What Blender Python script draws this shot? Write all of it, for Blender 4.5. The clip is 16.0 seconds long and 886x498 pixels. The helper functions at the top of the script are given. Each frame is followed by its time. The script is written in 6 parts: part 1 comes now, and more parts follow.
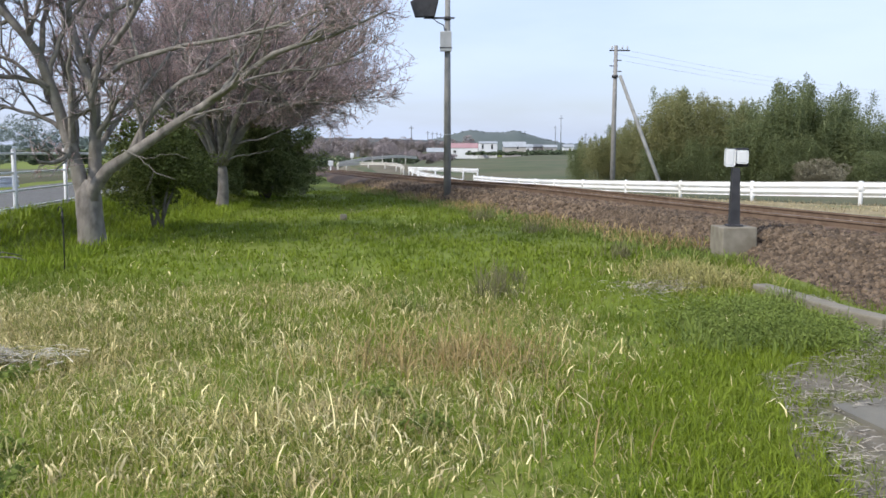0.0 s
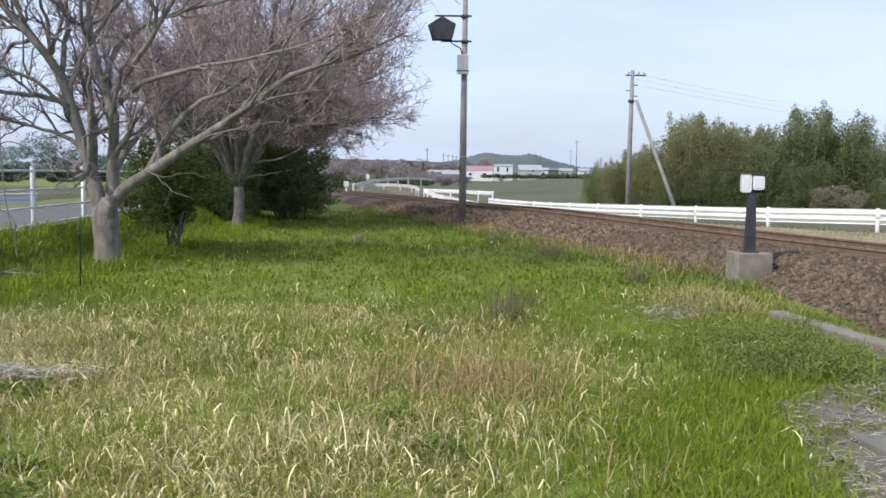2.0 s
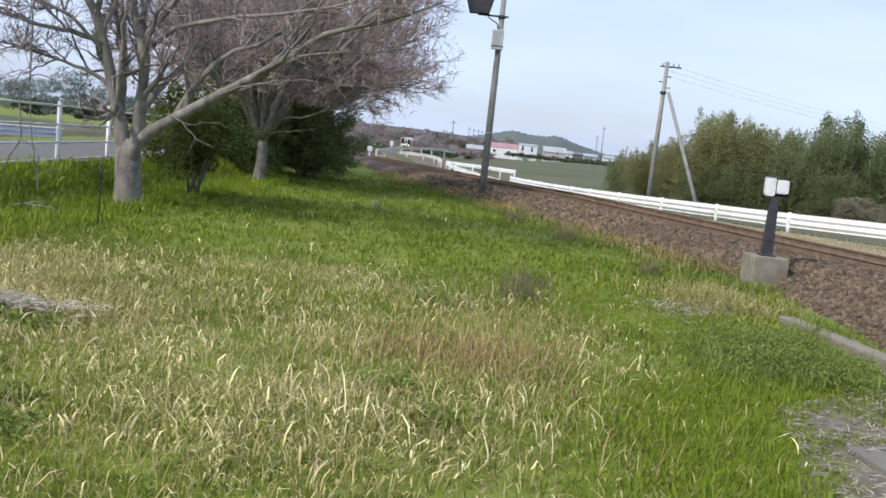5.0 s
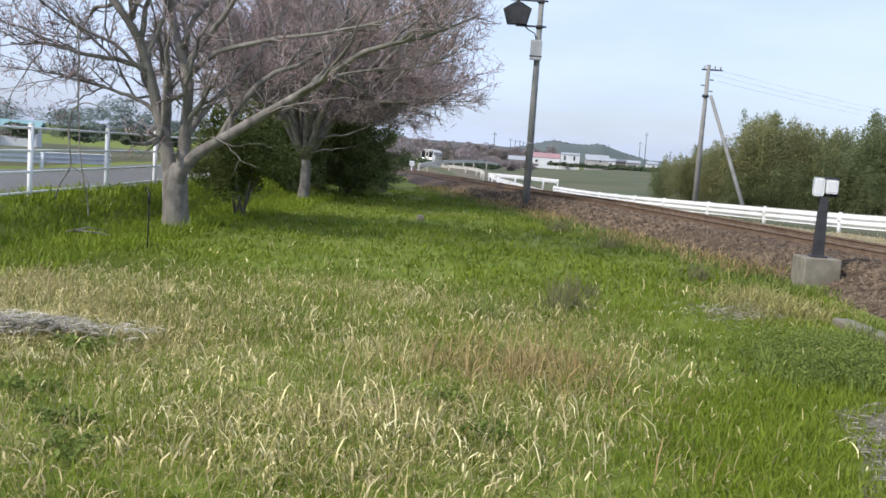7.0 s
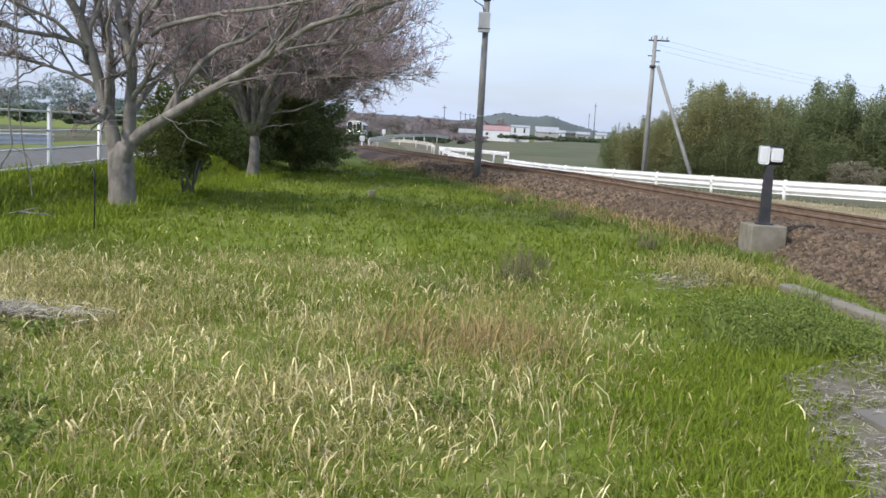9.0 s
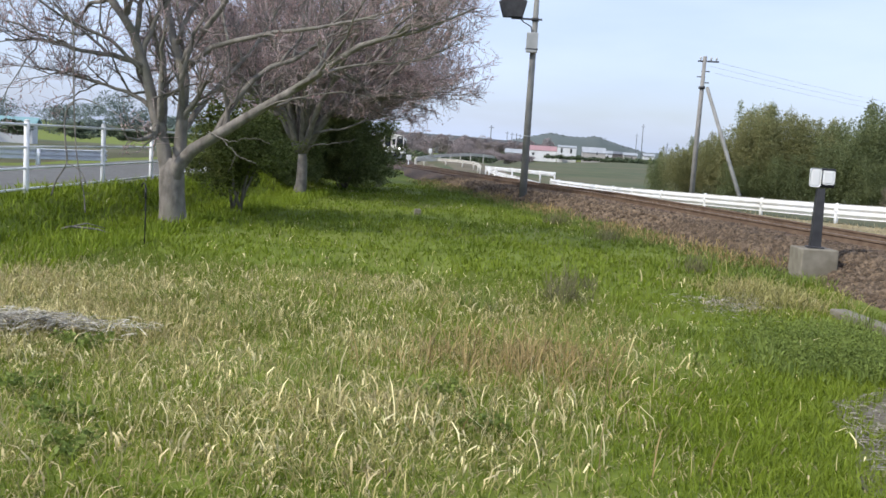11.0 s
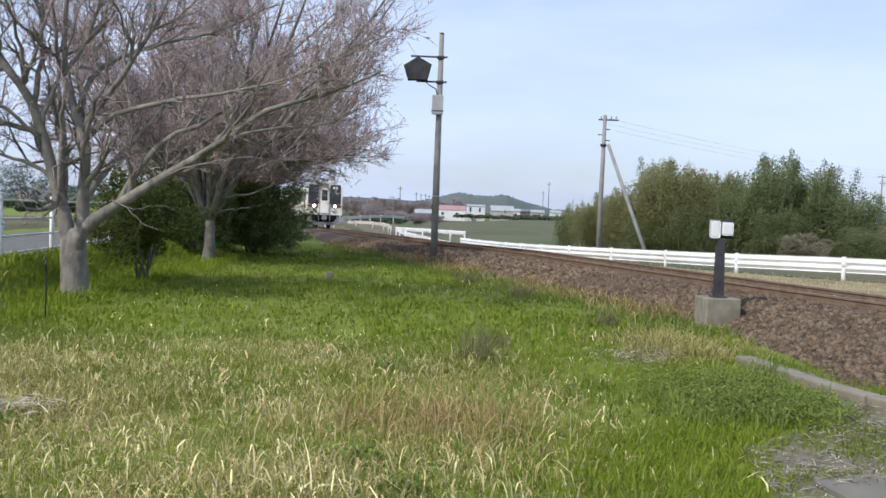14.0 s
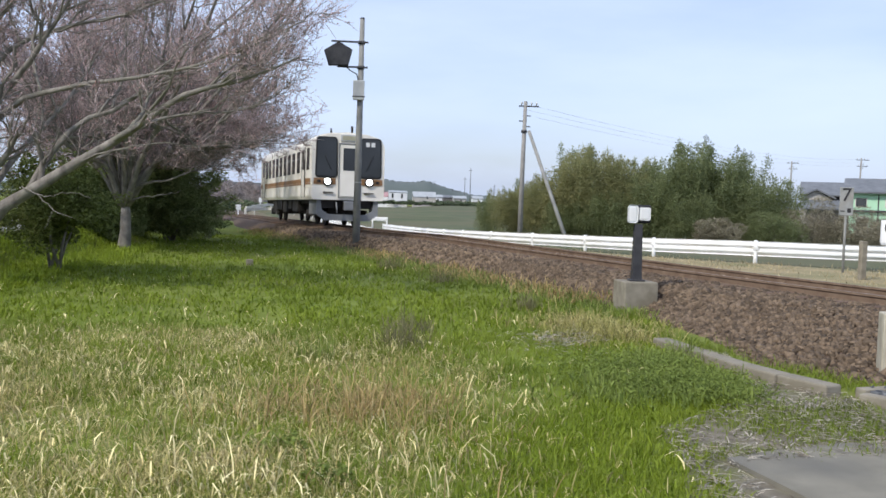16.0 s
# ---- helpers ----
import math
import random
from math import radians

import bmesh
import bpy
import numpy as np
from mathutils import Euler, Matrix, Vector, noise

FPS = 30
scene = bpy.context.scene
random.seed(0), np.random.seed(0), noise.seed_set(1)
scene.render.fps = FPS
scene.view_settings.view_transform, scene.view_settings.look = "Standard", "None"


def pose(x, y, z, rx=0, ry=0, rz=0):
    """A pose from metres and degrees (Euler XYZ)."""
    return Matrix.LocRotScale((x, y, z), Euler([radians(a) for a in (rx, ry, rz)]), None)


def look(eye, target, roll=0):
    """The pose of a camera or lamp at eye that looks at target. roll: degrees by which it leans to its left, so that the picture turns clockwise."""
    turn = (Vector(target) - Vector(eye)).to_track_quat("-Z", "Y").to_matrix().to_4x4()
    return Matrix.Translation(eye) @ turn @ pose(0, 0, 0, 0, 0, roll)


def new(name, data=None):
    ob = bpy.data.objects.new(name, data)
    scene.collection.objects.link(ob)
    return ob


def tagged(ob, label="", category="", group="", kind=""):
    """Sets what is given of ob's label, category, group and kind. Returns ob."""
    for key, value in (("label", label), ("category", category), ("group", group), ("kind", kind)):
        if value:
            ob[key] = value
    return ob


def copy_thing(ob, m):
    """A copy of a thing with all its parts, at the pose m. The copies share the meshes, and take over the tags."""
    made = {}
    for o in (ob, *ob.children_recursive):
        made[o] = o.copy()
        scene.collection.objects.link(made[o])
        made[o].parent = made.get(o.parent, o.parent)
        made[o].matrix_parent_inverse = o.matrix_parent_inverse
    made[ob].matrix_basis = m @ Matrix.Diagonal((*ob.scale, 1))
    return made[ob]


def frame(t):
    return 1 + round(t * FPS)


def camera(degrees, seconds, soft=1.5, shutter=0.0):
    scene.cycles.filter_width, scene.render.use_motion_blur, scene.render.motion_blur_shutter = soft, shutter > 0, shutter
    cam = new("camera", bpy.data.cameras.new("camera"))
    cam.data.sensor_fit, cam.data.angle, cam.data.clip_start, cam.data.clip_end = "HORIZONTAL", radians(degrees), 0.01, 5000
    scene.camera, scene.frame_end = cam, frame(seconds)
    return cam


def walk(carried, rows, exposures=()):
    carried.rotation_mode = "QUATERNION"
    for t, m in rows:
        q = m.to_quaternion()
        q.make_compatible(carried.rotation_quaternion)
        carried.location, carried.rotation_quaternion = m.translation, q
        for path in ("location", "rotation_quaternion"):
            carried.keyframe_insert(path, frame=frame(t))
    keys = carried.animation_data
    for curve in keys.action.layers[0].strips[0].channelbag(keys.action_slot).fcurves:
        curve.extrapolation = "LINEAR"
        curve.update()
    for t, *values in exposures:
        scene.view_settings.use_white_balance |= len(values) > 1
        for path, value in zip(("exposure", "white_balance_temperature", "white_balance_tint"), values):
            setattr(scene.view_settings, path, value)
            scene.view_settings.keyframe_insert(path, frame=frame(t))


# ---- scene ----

# camera -------------------------------------------------------------
EYE = (0.0, 0.0, 1.8)
cam = camera(49.516, 16.0, soft=1.6)
TURNS = [
    (0.0, 83.92, -0.00, 0.00), (0.5, 83.61, 0.07, -0.09), (1.0, 83.87, -1.12, 0.59), (1.5, 83.87, -1.11, 0.35),
    (2.0, 85.23, -0.69, 0.92), (2.5, 86.98, -1.89, 0.11), (3.0, 84.52, -5.62, -0.53), (3.5, 82.72, -3.74, -3.29),
    (4.0, 82.84, -6.71, -5.70), (4.5, 82.80, -6.16, 0.79), (5.0, 83.53, -6.12, 2.39), (5.2, 83.80, -5.78, 3.24),
    (7.3, 84.08, -3.53, 5.26), (7.5, 83.90, -3.41, 5.73), (8.0, 83.92, -3.32, 5.66), (8.5, 83.46, -1.76, 0.19),
    (9.0, 82.72, -3.12, 1.91), (9.5, 82.88, -2.95, 3.50), (9.7, 82.99, -3.06, 4.13), (11.8, 84.51, -3.62, 4.67),
    (12.0, 84.81, -3.91, 3.42), (12.5, 85.57, -3.61, 1.76), (13.0, 87.16, -2.97, 0.65), (13.5, 87.63, -2.16, -0.37),
    (14.0, 87.59, -2.05, -0.71), (14.5, 87.84, -1.96, -1.01), (15.0, 87.75, -2.07, -2.41), (15.5, 86.82, -2.82, -4.36),
    (16.0, 86.92, -1.87, -5.35)]
walk(cam, [(t, pose(*EYE, rx, ry, rz)) for t, rx, ry, rz in TURNS], exposures=[(0.0, 0.40), (9.0, 0.39), (12.0, 0.35), (16.0, 0.33)])

# light --------------------------------------------------------------
SUN_TO = Vector((-0.62, -0.52, 0.76)).normalized()
world = bpy.data.worlds.new("hazy_spring_sky")
world.use_nodes = True
scene.world = world
wn, wl = world.node_tree.nodes, world.node_tree.links
sky = wn.new("ShaderNodeTexSky")
sky.sky_type, sky.sun_disc = "NISHITA", False
sky.sun_elevation = math.asin(SUN_TO.z)
sky.sun_rotation = math.atan2(SUN_TO.x, SUN_TO.y)
sky.air_density, sky.dust_density, sky.ozone_density = 1.0, 1.6, 1.5
wco = wn.new("ShaderNodeTexCoord")
wmap = wn.new("ShaderNodeMapping")
wmap.inputs["Scale"].default_value = (1.2, 1.2, 5.0)
wnoise = wn.new("ShaderNodeTexNoise")
wnoise.inputs["Scale"].default_value, wnoise.inputs["Detail"].default_value = 1.6, 6.0
wramp = wn.new("ShaderNodeMapRange")
wramp.inputs["From Min"].default_value, wramp.inputs["From Max"].default_value = 0.35, 0.68
wramp.inputs["To Min"].default_value, wramp.inputs["To Max"].default_value = 0.42, 0.97
wmix = wn.new("ShaderNodeMix")
wmix.data_type = "RGBA"
wmix.inputs["B"].default_value = (5.75, 6.8, 9.4, 1)
wl.new(wco.outputs["Generated"], wmap.inputs["Vector"])
wl.new(wmap.outputs["Vector"], wnoise.inputs["Vector"])
wl.new(wnoise.outputs["Fac"], wramp.inputs["Value"])
wl.new(wramp.outputs["Result"], wmix.inputs["Factor"])
wl.new(sky.outputs["Color"], wmix.inputs["A"])
wl.new(wmix.outputs["Result"], wn["Background"].inputs["Color"])
wn["Background"].inputs["Strength"].default_value = 0.108
sun = new("sun", bpy.data.lights.new("sun", "SUN"))
sun.data.energy, sun.data.angle, sun.data.color = 2.9, radians(2.5), (1.0, 0.95, 0.87)
sun.matrix_world = look((0, 0, 60), Vector((0, 0, 60)) - SUN_TO)

# materials ----------------------------------------------------------
def mat(name, a, b, scale=4.0, rough=0.8, metal=0.0, bump=0.15, fine=60.0, island=0.0, c=None, cscale=0.6, spec=0.3,
        objrand=0.0, trans=0.0, stretch=(1, 1, 1)):
    """Two colours in noise, a third in large stains, a fine bump; island and objrand vary the value piece by piece."""
    m = bpy.data.materials.new(name)
    m.use_nodes = True
    n, l = m.node_tree.nodes, m.node_tree.links
    bs = n["Principled BSDF"]
    co = n.new("ShaderNodeTexCoord")
    mp = n.new("ShaderNodeMapping")
    mp.inputs["Scale"].default_value = stretch
    l.new(co.outputs["Object"], mp.inputs["Vector"])
    t1 = n.new("ShaderNodeTexNoise")
    t1.inputs["Scale"].default_value, t1.inputs["Detail"].default_value = scale, 6
    l.new(mp.outputs["Vector"], t1.inputs["Vector"])
    r1 = n.new("ShaderNodeMapRange")
    r1.inputs["From Min"].default_value, r1.inputs["From Max"].default_value = 0.33, 0.67
    l.new(t1.outputs["Fac"], r1.inputs["Value"])
    mx = n.new("ShaderNodeMix")
    mx.data_type = "RGBA"
    mx.inputs["A"].default_value, mx.inputs["B"].default_value = (*a, 1), (*b, 1)
    l.new(r1.outputs["Result"], mx.inputs["Factor"])
    col = mx.outputs["Result"]
    if c is not None:
        t2 = n.new("ShaderNodeTexNoise")
        t2.inputs["Scale"].default_value, t2.inputs["Detail"].default_value = cscale, 4
        l.new(mp.outputs["Vector"], t2.inputs["Vector"])
        r2 = n.new("ShaderNodeMapRange")
        r2.inputs["From Min"].default_value, r2.inputs["From Max"].default_value = 0.45, 0.7
        l.new(t2.outputs["Fac"], r2.inputs["Value"])
        m2 = n.new("ShaderNodeMix")
        m2.data_type = "RGBA"
        m2.inputs["B"].default_value = (*c, 1)
        l.new(r2.outputs["Result"], m2.inputs["Factor"])
        l.new(col, m2.inputs["A"])
        col = m2.outputs["Result"]
    for amount, kind in ((island, "i"), (objrand, "o")):
        if amount:
            g = n.new("ShaderNodeNewGeometry" if kind == "i" else "ShaderNodeObjectInfo")
            hs = n.new("ShaderNodeHueSaturation")
            r3 = n.new("ShaderNodeMapRange")
            r3.inputs["To Min"].default_value, r3.inputs["To Max"].default_value = 1 - amount, 1 + amount
            l.new(g.outputs["Random Per Island" if kind == "i" else "Random"], r3.inputs["Value"])
            l.new(r3.outputs["Result"], hs.inputs["Value"])
            l.new(col, hs.inputs["Color"])
            col = hs.outputs["Color"]
    l.new(col, bs.inputs["Base Color"])
    bs.inputs["Roughness"].default_value, bs.inputs["Metallic"].default_value = rough, metal
    bs.inputs["Specular IOR Level"].default_value = spec
    if bump:
        t3 = n.new("ShaderNodeTexNoise")
        t3.inputs["Scale"].default_value, t3.inputs["Detail"].default_value = fine, 4
        l.new(mp.outputs["Vector"], t3.inputs["Vector"])
        bp = n.new("ShaderNodeBump")
        bp.inputs["Strength"].default_value, bp.inputs["Distance"].default_value = bump, 0.02
        l.new(t3.outputs["Fac"], bp.inputs["Height"])
        l.new(bp.outputs["Normal"], bs.inputs["Normal"])
    if trans:
        tr = n.new("ShaderNodeBsdfTranslucent")
        ms = n.new("ShaderNodeMixShader")
        ms.inputs["Fac"].default_value = trans
        l.new(col, tr.inputs["Color"])
        l.new(bs.outputs["BSDF"], ms.inputs[1])
        l.new(tr.outputs["BSDF"], ms.inputs[2])
        l.new(ms.outputs["Shader"], n["Material Output"].inputs["Surface"])
    return m


M_GROUND = mat("meadow_soil", (0.12, 0.162, 0.02), (0.165, 0.206, 0.03), 1.3, 0.95, bump=0.6, fine=25, c=(0.155, 0.17, 0.035), cscale=0.35)
M_GRASS = mat("green_grass", (0.155, 0.212, 0.018), (0.23, 0.287, 0.030), 0.5, 0.6, bump=0, island=0.24, c=(0.135, 0.18, 0.022), cscale=0.3, trans=0.35)
M_LUSH = mat("lush_grass", (0.175, 0.24, 0.018), (0.24, 0.305, 0.027), 0.8, 0.6, bump=0, island=0.3, trans=0.35)
M_DRY = mat("dry_grass", (0.68, 0.58, 0.29), (0.91, 0.82, 0.48), 1.2, 0.6, bump=0, island=0.45, c=(0.42, 0.32, 0.16), cscale=0.8, trans=0.25)
M_RUST_GRASS = mat("russet_grass", (0.32, 0.225, 0.095), (0.45, 0.345, 0.16), 1.5, 0.7, bump=0, island=0.4, trans=0.25)
M_STRAW = mat("cut_straw", (0.26, 0.23, 0.19), (0.46, 0.415, 0.345), 3, 0.7, bump=0, island=0.45)
M_LITTER = mat("straw_litter_soil", (0.125, 0.108, 0.08), (0.215, 0.19, 0.145), 6, 0.95, bump=0.9, fine=45, c=(0.14, 0.155, 0.05), cscale=1.2)
M_WEED = mat("dark_weed", (0.145, 0.195, 0.042), (0.215, 0.27, 0.062), 1.0, 0.7, bump=0, island=0.3, trans=0.3)
M_BALLAST = mat("ballast_bed", (0.075, 0.052, 0.038), (0.16, 0.115, 0.085), 14, 0.95, bump=1.0, fine=22, c=(0.11, 0.075, 0.055), cscale=0.7)
M_STONE = mat("ballast_stone", (0.105, 0.074, 0.049), (0.185, 0.137, 0.094), 5, 0.9, bump=0.3, fine=60, island=0.55, objrand=0.3)
M_RAIL = mat("rusty_rail", (0.12, 0.08, 0.055), (0.19, 0.135, 0.095), 5, 0.75, bump=0.2)
M_RAILTOP = mat("worn_rail_head", (0.16, 0.115, 0.085), (0.24, 0.185, 0.145), 8, 0.55, 0.3, bump=0.05)
M_SLEEPER = mat("sleeper_timber", (0.09, 0.06, 0.045), (0.15, 0.10, 0.075), 5, 0.9, bump=0.5, objrand=0.2)
M_CONCRETE = mat("weathered_concrete", (0.19, 0.17, 0.13), (0.275, 0.25, 0.20), 5, 0.9, bump=0.35, c=(0.145, 0.125, 0.09), cscale=1.8)
M_PALE_CONCRETE = mat("pale_concrete", (0.34, 0.31, 0.24), (0.45, 0.415, 0.33), 5, 0.9, bump=0.35, c=(0.26, 0.235, 0.17), cscale=1.8)
M_PAVE = mat("old_paving", (0.174, 0.161, 0.128), (0.230, 0.214, 0.171), 3, 0.9, bump=0.3, fine=120, c=(0.13, 0.125, 0.11), cscale=1.0)
M_ASPHALT = mat("asphalt", (0.12, 0.12, 0.115), (0.165, 0.165, 0.16), 6, 0.9, bump=0.3, fine=140)
M_WHITE = mat("white_paint", (0.80, 0.81, 0.82), (0.74, 0.75, 0.76), 2, 0.4, bump=0.05, c=(0.66, 0.66, 0.63), cscale=0.9)
M_GALV = mat("galvanised_steel", (0.62, 0.66, 0.70), (0.70, 0.74, 0.78), 4, 0.5, 0.0, bump=0.05)
M_OLDWHITE = mat("dulled_white_paint", (0.52, 0.50, 0.45), (0.62, 0.60, 0.55), 2, 0.6, bump=0.1)
M_POLE = mat("pole_concrete", (0.20, 0.20, 0.19), (0.27, 0.27, 0.255), 3, 0.8, bump=0.1)
M_UPOLE = mat("utility_pole_concrete", (0.22, 0.215, 0.205), (0.29, 0.28, 0.265), 3, 0.85, bump=0.1)
M_DARKSTEEL = mat("dark_steel", (0.045, 0.045, 0.05), (0.07, 0.07, 0.075), 6, 0.55, 0.3, bump=0.1)
M_BLACK = mat("black_paint", (0.015, 0.015, 0.017), (0.03, 0.03, 0.032), 6, 0.5, bump=0.05)
M_GREYBOX = mat("grey_enamel", (0.42, 0.43, 0.43), (0.5, 0.51, 0.51), 5, 0.5, bump=0.05)
M_BARK = mat("cherry_bark", (0.122, 0.109, 0.096), (0.275, 0.25, 0.222), 7, 0.9, bump=0.7, fine=30, c=(0.17, 0.165, 0.13), cscale=2.0, stretch=(1, 1, 0.6))
M_TWIG = mat("cherry_twig", (0.26, 0.20, 0.196), (0.44, 0.355, 0.35), 2, 0.85, bump=0, island=0.6)
M_BUD = mat("swelling_bud", (0.34, 0.19, 0.18), (0.52, 0.36, 0.35), 2, 0.7, bump=0, island=0.4)
M_SHRUB = mat("evergreen_leaf", (0.115, 0.14, 0.045), (0.20, 0.228, 0.075), 1.8, 0.75, bump=0, island=0.45, trans=0.25, spec=0.12)
M_SHRUB2 = mat("dark_evergreen_leaf", (0.16, 0.195, 0.08), (0.25, 0.285, 0.12), 1.8, 0.8, bump=0, island=0.3, trans=0.35, spec=0.1)
# grove leaves: paled colour and strong translucency lift the darks, as haze would
M_BAMBOO = mat("bamboo_leaf", (0.275, 0.272, 0.13), (0.365, 0.355, 0.18), 0.35, 0.9, bump=0, island=0.2, c=(0.20, 0.225, 0.10), cscale=0.2, trans=0.55, spec=0.05)
M_WOODS = mat("grove_leaf", (0.185, 0.22, 0.105), (0.255, 0.285, 0.14), 0.4, 0.9, bump=0, island=0.2, c=(0.16, 0.195, 0.095), cscale=0.2, trans=0.55, spec=0.05)
M_BRUSH = mat("brown_brush", (0.22, 0.20, 0.14), (0.31, 0.285, 0.20), 0.6, 0.8, bump=0, island=0.25, trans=0.35)
M_CULM = mat("bamboo_culm", (0.20, 0.23, 0.10), (0.28, 0.30, 0.15), 2, 0.6, bump=0)
# far woods: distance haze is mixed into both of these colours
M_FAR_TREE = mat("hazed_bare_wood", (0.25, 0.215, 0.215), (0.32, 0.275, 0.275), 0.3, 0.95, bump=0, island=0.3)
M_FAR_GREEN = mat("hazed_woodland", (0.13, 0.17, 0.15), (0.19, 0.235, 0.205), 0.02, 0.95, bump=0, island=0.2)
M_HEDGE = mat("far_hedge", (0.07, 0.095, 0.055), (0.11, 0.14, 0.08), 0.5, 0.9, bump=0, island=0.4)
M_FIELD = mat("dull_field", (0.062, 0.08, 0.038), (0.10, 0.11, 0.052), 0.25, 0.95, bump=0.6, fine=6, c=(0.125, 0.112, 0.065), cscale=0.09)
M_PALE_STRAW = mat("bleached_straw", (0.34, 0.315, 0.26), (0.60, 0.56, 0.47), 3, 0.7, bump=0, island=0.6)
M_THATCH = mat("tan_thatch", (0.41, 0.35, 0.155), (0.57, 0.50, 0.25), 1.0, 0.8, bump=0, island=0.35, trans=0.3)
M_STEM = mat("dead_weed_stem", (0.15, 0.14, 0.07), (0.23, 0.215, 0.11), 1.0, 0.8, bump=0, island=0.35, trans=0.2)
M_EARTH = mat("bare_earth", (0.125, 0.105, 0.072), (0.175, 0.15, 0.105), 0.5, 0.95, bump=0.6, fine=8, c=(0.11, 0.115, 0.06), cscale=0.15)
M_VERGE_SOIL = mat("verge_soil", (0.24, 0.195, 0.105), (0.33, 0.275, 0.16), 1.1, 0.95, bump=0.7, fine=18, c=(0.15, 0.155, 0.07), cscale=0.45)
M_VERGE = mat("verge_straw", (0.36, 0.29, 0.16), (0.52, 0.44, 0.27), 0.8, 0.7, bump=0, island=0.35, trans=0.3)
M_KHAKI = mat("withered_grass", (0.36, 0.315, 0.12), (0.48, 0.42, 0.19), 1.0, 0.7, bump=0, island=0.4, c=(0.22, 0.235, 0.05), cscale=0.7, trans=0.3)

# building helpers ---------------------------------------------------
rng = np.random.default_rng(7)


def fast_mesh(name, verts, faces, material, smooth=False):
    """A mesh from arrays; faces all have the same number of corners."""
    verts, faces = np.asarray(verts, np.float32), np.asarray(faces, np.int32)
    me = bpy.data.meshes.new(name)
    me.vertices.add(len(verts))
    me.vertices.foreach_set("co", verts.ravel())
    m, k = faces.shape
    me.loops.add(m * k)
    me.loops.foreach_set("vertex_index", faces.ravel())
    me.polygons.add(m)
    me.polygons.foreach_set("loop_start", np.arange(0, m * k, k, dtype=np.int32))
    if smooth:
        me.polygons.foreach_set("use_smooth", np.ones(m, bool))
    me.update(calc_edges=True)
    me.validate()
    me.materials.append(material)
    return me


def thing(name, at=(0, 0, 0), rz=0.0, label="", category="", group="", kind=""):
    ob = new(name)
    ob.empty_display_size = 0.2
    ob.matrix_basis = pose(*at, 0, 0, rz)
    return tagged(ob, label, category, group, kind)


def put(name, mesh, parent=None, label="", m=None):
    ob = new(name, mesh)
    ob.parent = parent
    if m is not None:
        ob.matrix_basis = m
    if label:
        ob["label"] = label
    return ob


def part(name, bm, material, parent, label="", m=None, smooth=False):
    """Links a bmesh as one mesh object under a thing or part."""
    me = bpy.data.meshes.new(name)
    bm.normal_update()
    bm.to_mesh(me)
    bm.free()
    me.materials.append(material)
    if smooth:
        me.polygons.foreach_set("use_smooth", np.ones(len(me.polygons), bool))
    return put(name, me, parent, label, m)


def box(bm, c, s, bev=0.0, m=Matrix()):
    """A box round c of size s, its edges rounded by bev, set by the pose m."""
    r = bmesh.ops.create_cube(bm, size=1, matrix=m @ Matrix.Translation(c) @ Matrix.Diagonal((*s, 1)))
    if bev:
        edges = {e for v in r["verts"] for e in v.link_edges}
        bmesh.ops.bevel(bm, geom=list(edges), offset=bev, segments=2, affect="EDGES", profile=0.5)
    return bm


def tube(bm, pts, radii, sides=10, cap=True):
    """A round bar along points."""
    pts = [Vector(p) for p in pts]
    if not hasattr(radii, "__len__"):
        radii = [radii] * len(pts)
    radii = [float(r) for r in radii]
    rings = []
    for i, p in enumerate(pts):
        d = (pts[min(i + 1, len(pts) - 1)] - pts[max(i - 1, 0)]).normalized()
        u = d.orthogonal().normalized() if i == 0 else (u - d * u.dot(d)).normalized()
        v = d.cross(u)
        rings.append([bm.verts.new(p + radii[i] * (math.cos(a) * u + math.sin(a) * v))
                      for a in (2 * math.pi * k / sides for k in range(sides))])
    for a, b in zip(rings, rings[1:]):
        for k in range(sides):
            f = bm.faces.new((a[k], a[(k + 1) % sides], b[(k + 1) % sides], b[k]))
            f.smooth = True
    if cap:
        bm.faces.new(rings[0][::-1])
        bm.faces.new(rings[-1])
    return bm


def slab(bm, outline, y0, y1, axis="y"):
    """An outline in x and z (or x and y) drawn out along the third axis."""
    def at(p, h):
        return (p[0], h, p[1]) if axis == "y" else (p[0], p[1], h)
    a = [bm.verts.new(at(p, y0)) for p in outline]
    b = [bm.verts.new(at(p, y1)) for p in outline]
    n = len(a)
    bm.faces.new(a)
    bm.faces.new(b[::-1])
    for i in range(n):
        bm.faces.new((a[i], b[i], b[(i + 1) % n], a[(i + 1) % n]))
    bmesh.ops.recalc_face_normals(bm, faces=bm.faces[:])
    return bm


def sweep(bm, profile, path, closed=True):
    """A section (offset to the right, height) drawn along a path of points."""
    path = [Vector(p) for p in path]
    rings = []
    for i, p in enumerate(path):
        d = path[min(i + 1, len(path) - 1)] - path[max(i - 1, 0)]
        r = Vector((d.y, -d.x, 0)).normalized()
        rings.append([bm.verts.new(p + r * u + Vector((0, 0, v))) for u, v in profile])
    k = len(profile)
    for a, b in zip(rings, rings[1:]):
        for j in range(k if closed else k - 1):
            bm.faces.new((a[j], a[(j + 1) % k], b[(j + 1) % k], b[j]))
    if closed:
        bm.faces.new(rings[0])
        bm.faces.new(rings[-1][::-1])
    bmesh.ops.recalc_face_normals(bm, faces=bm.faces[:])
    return bm


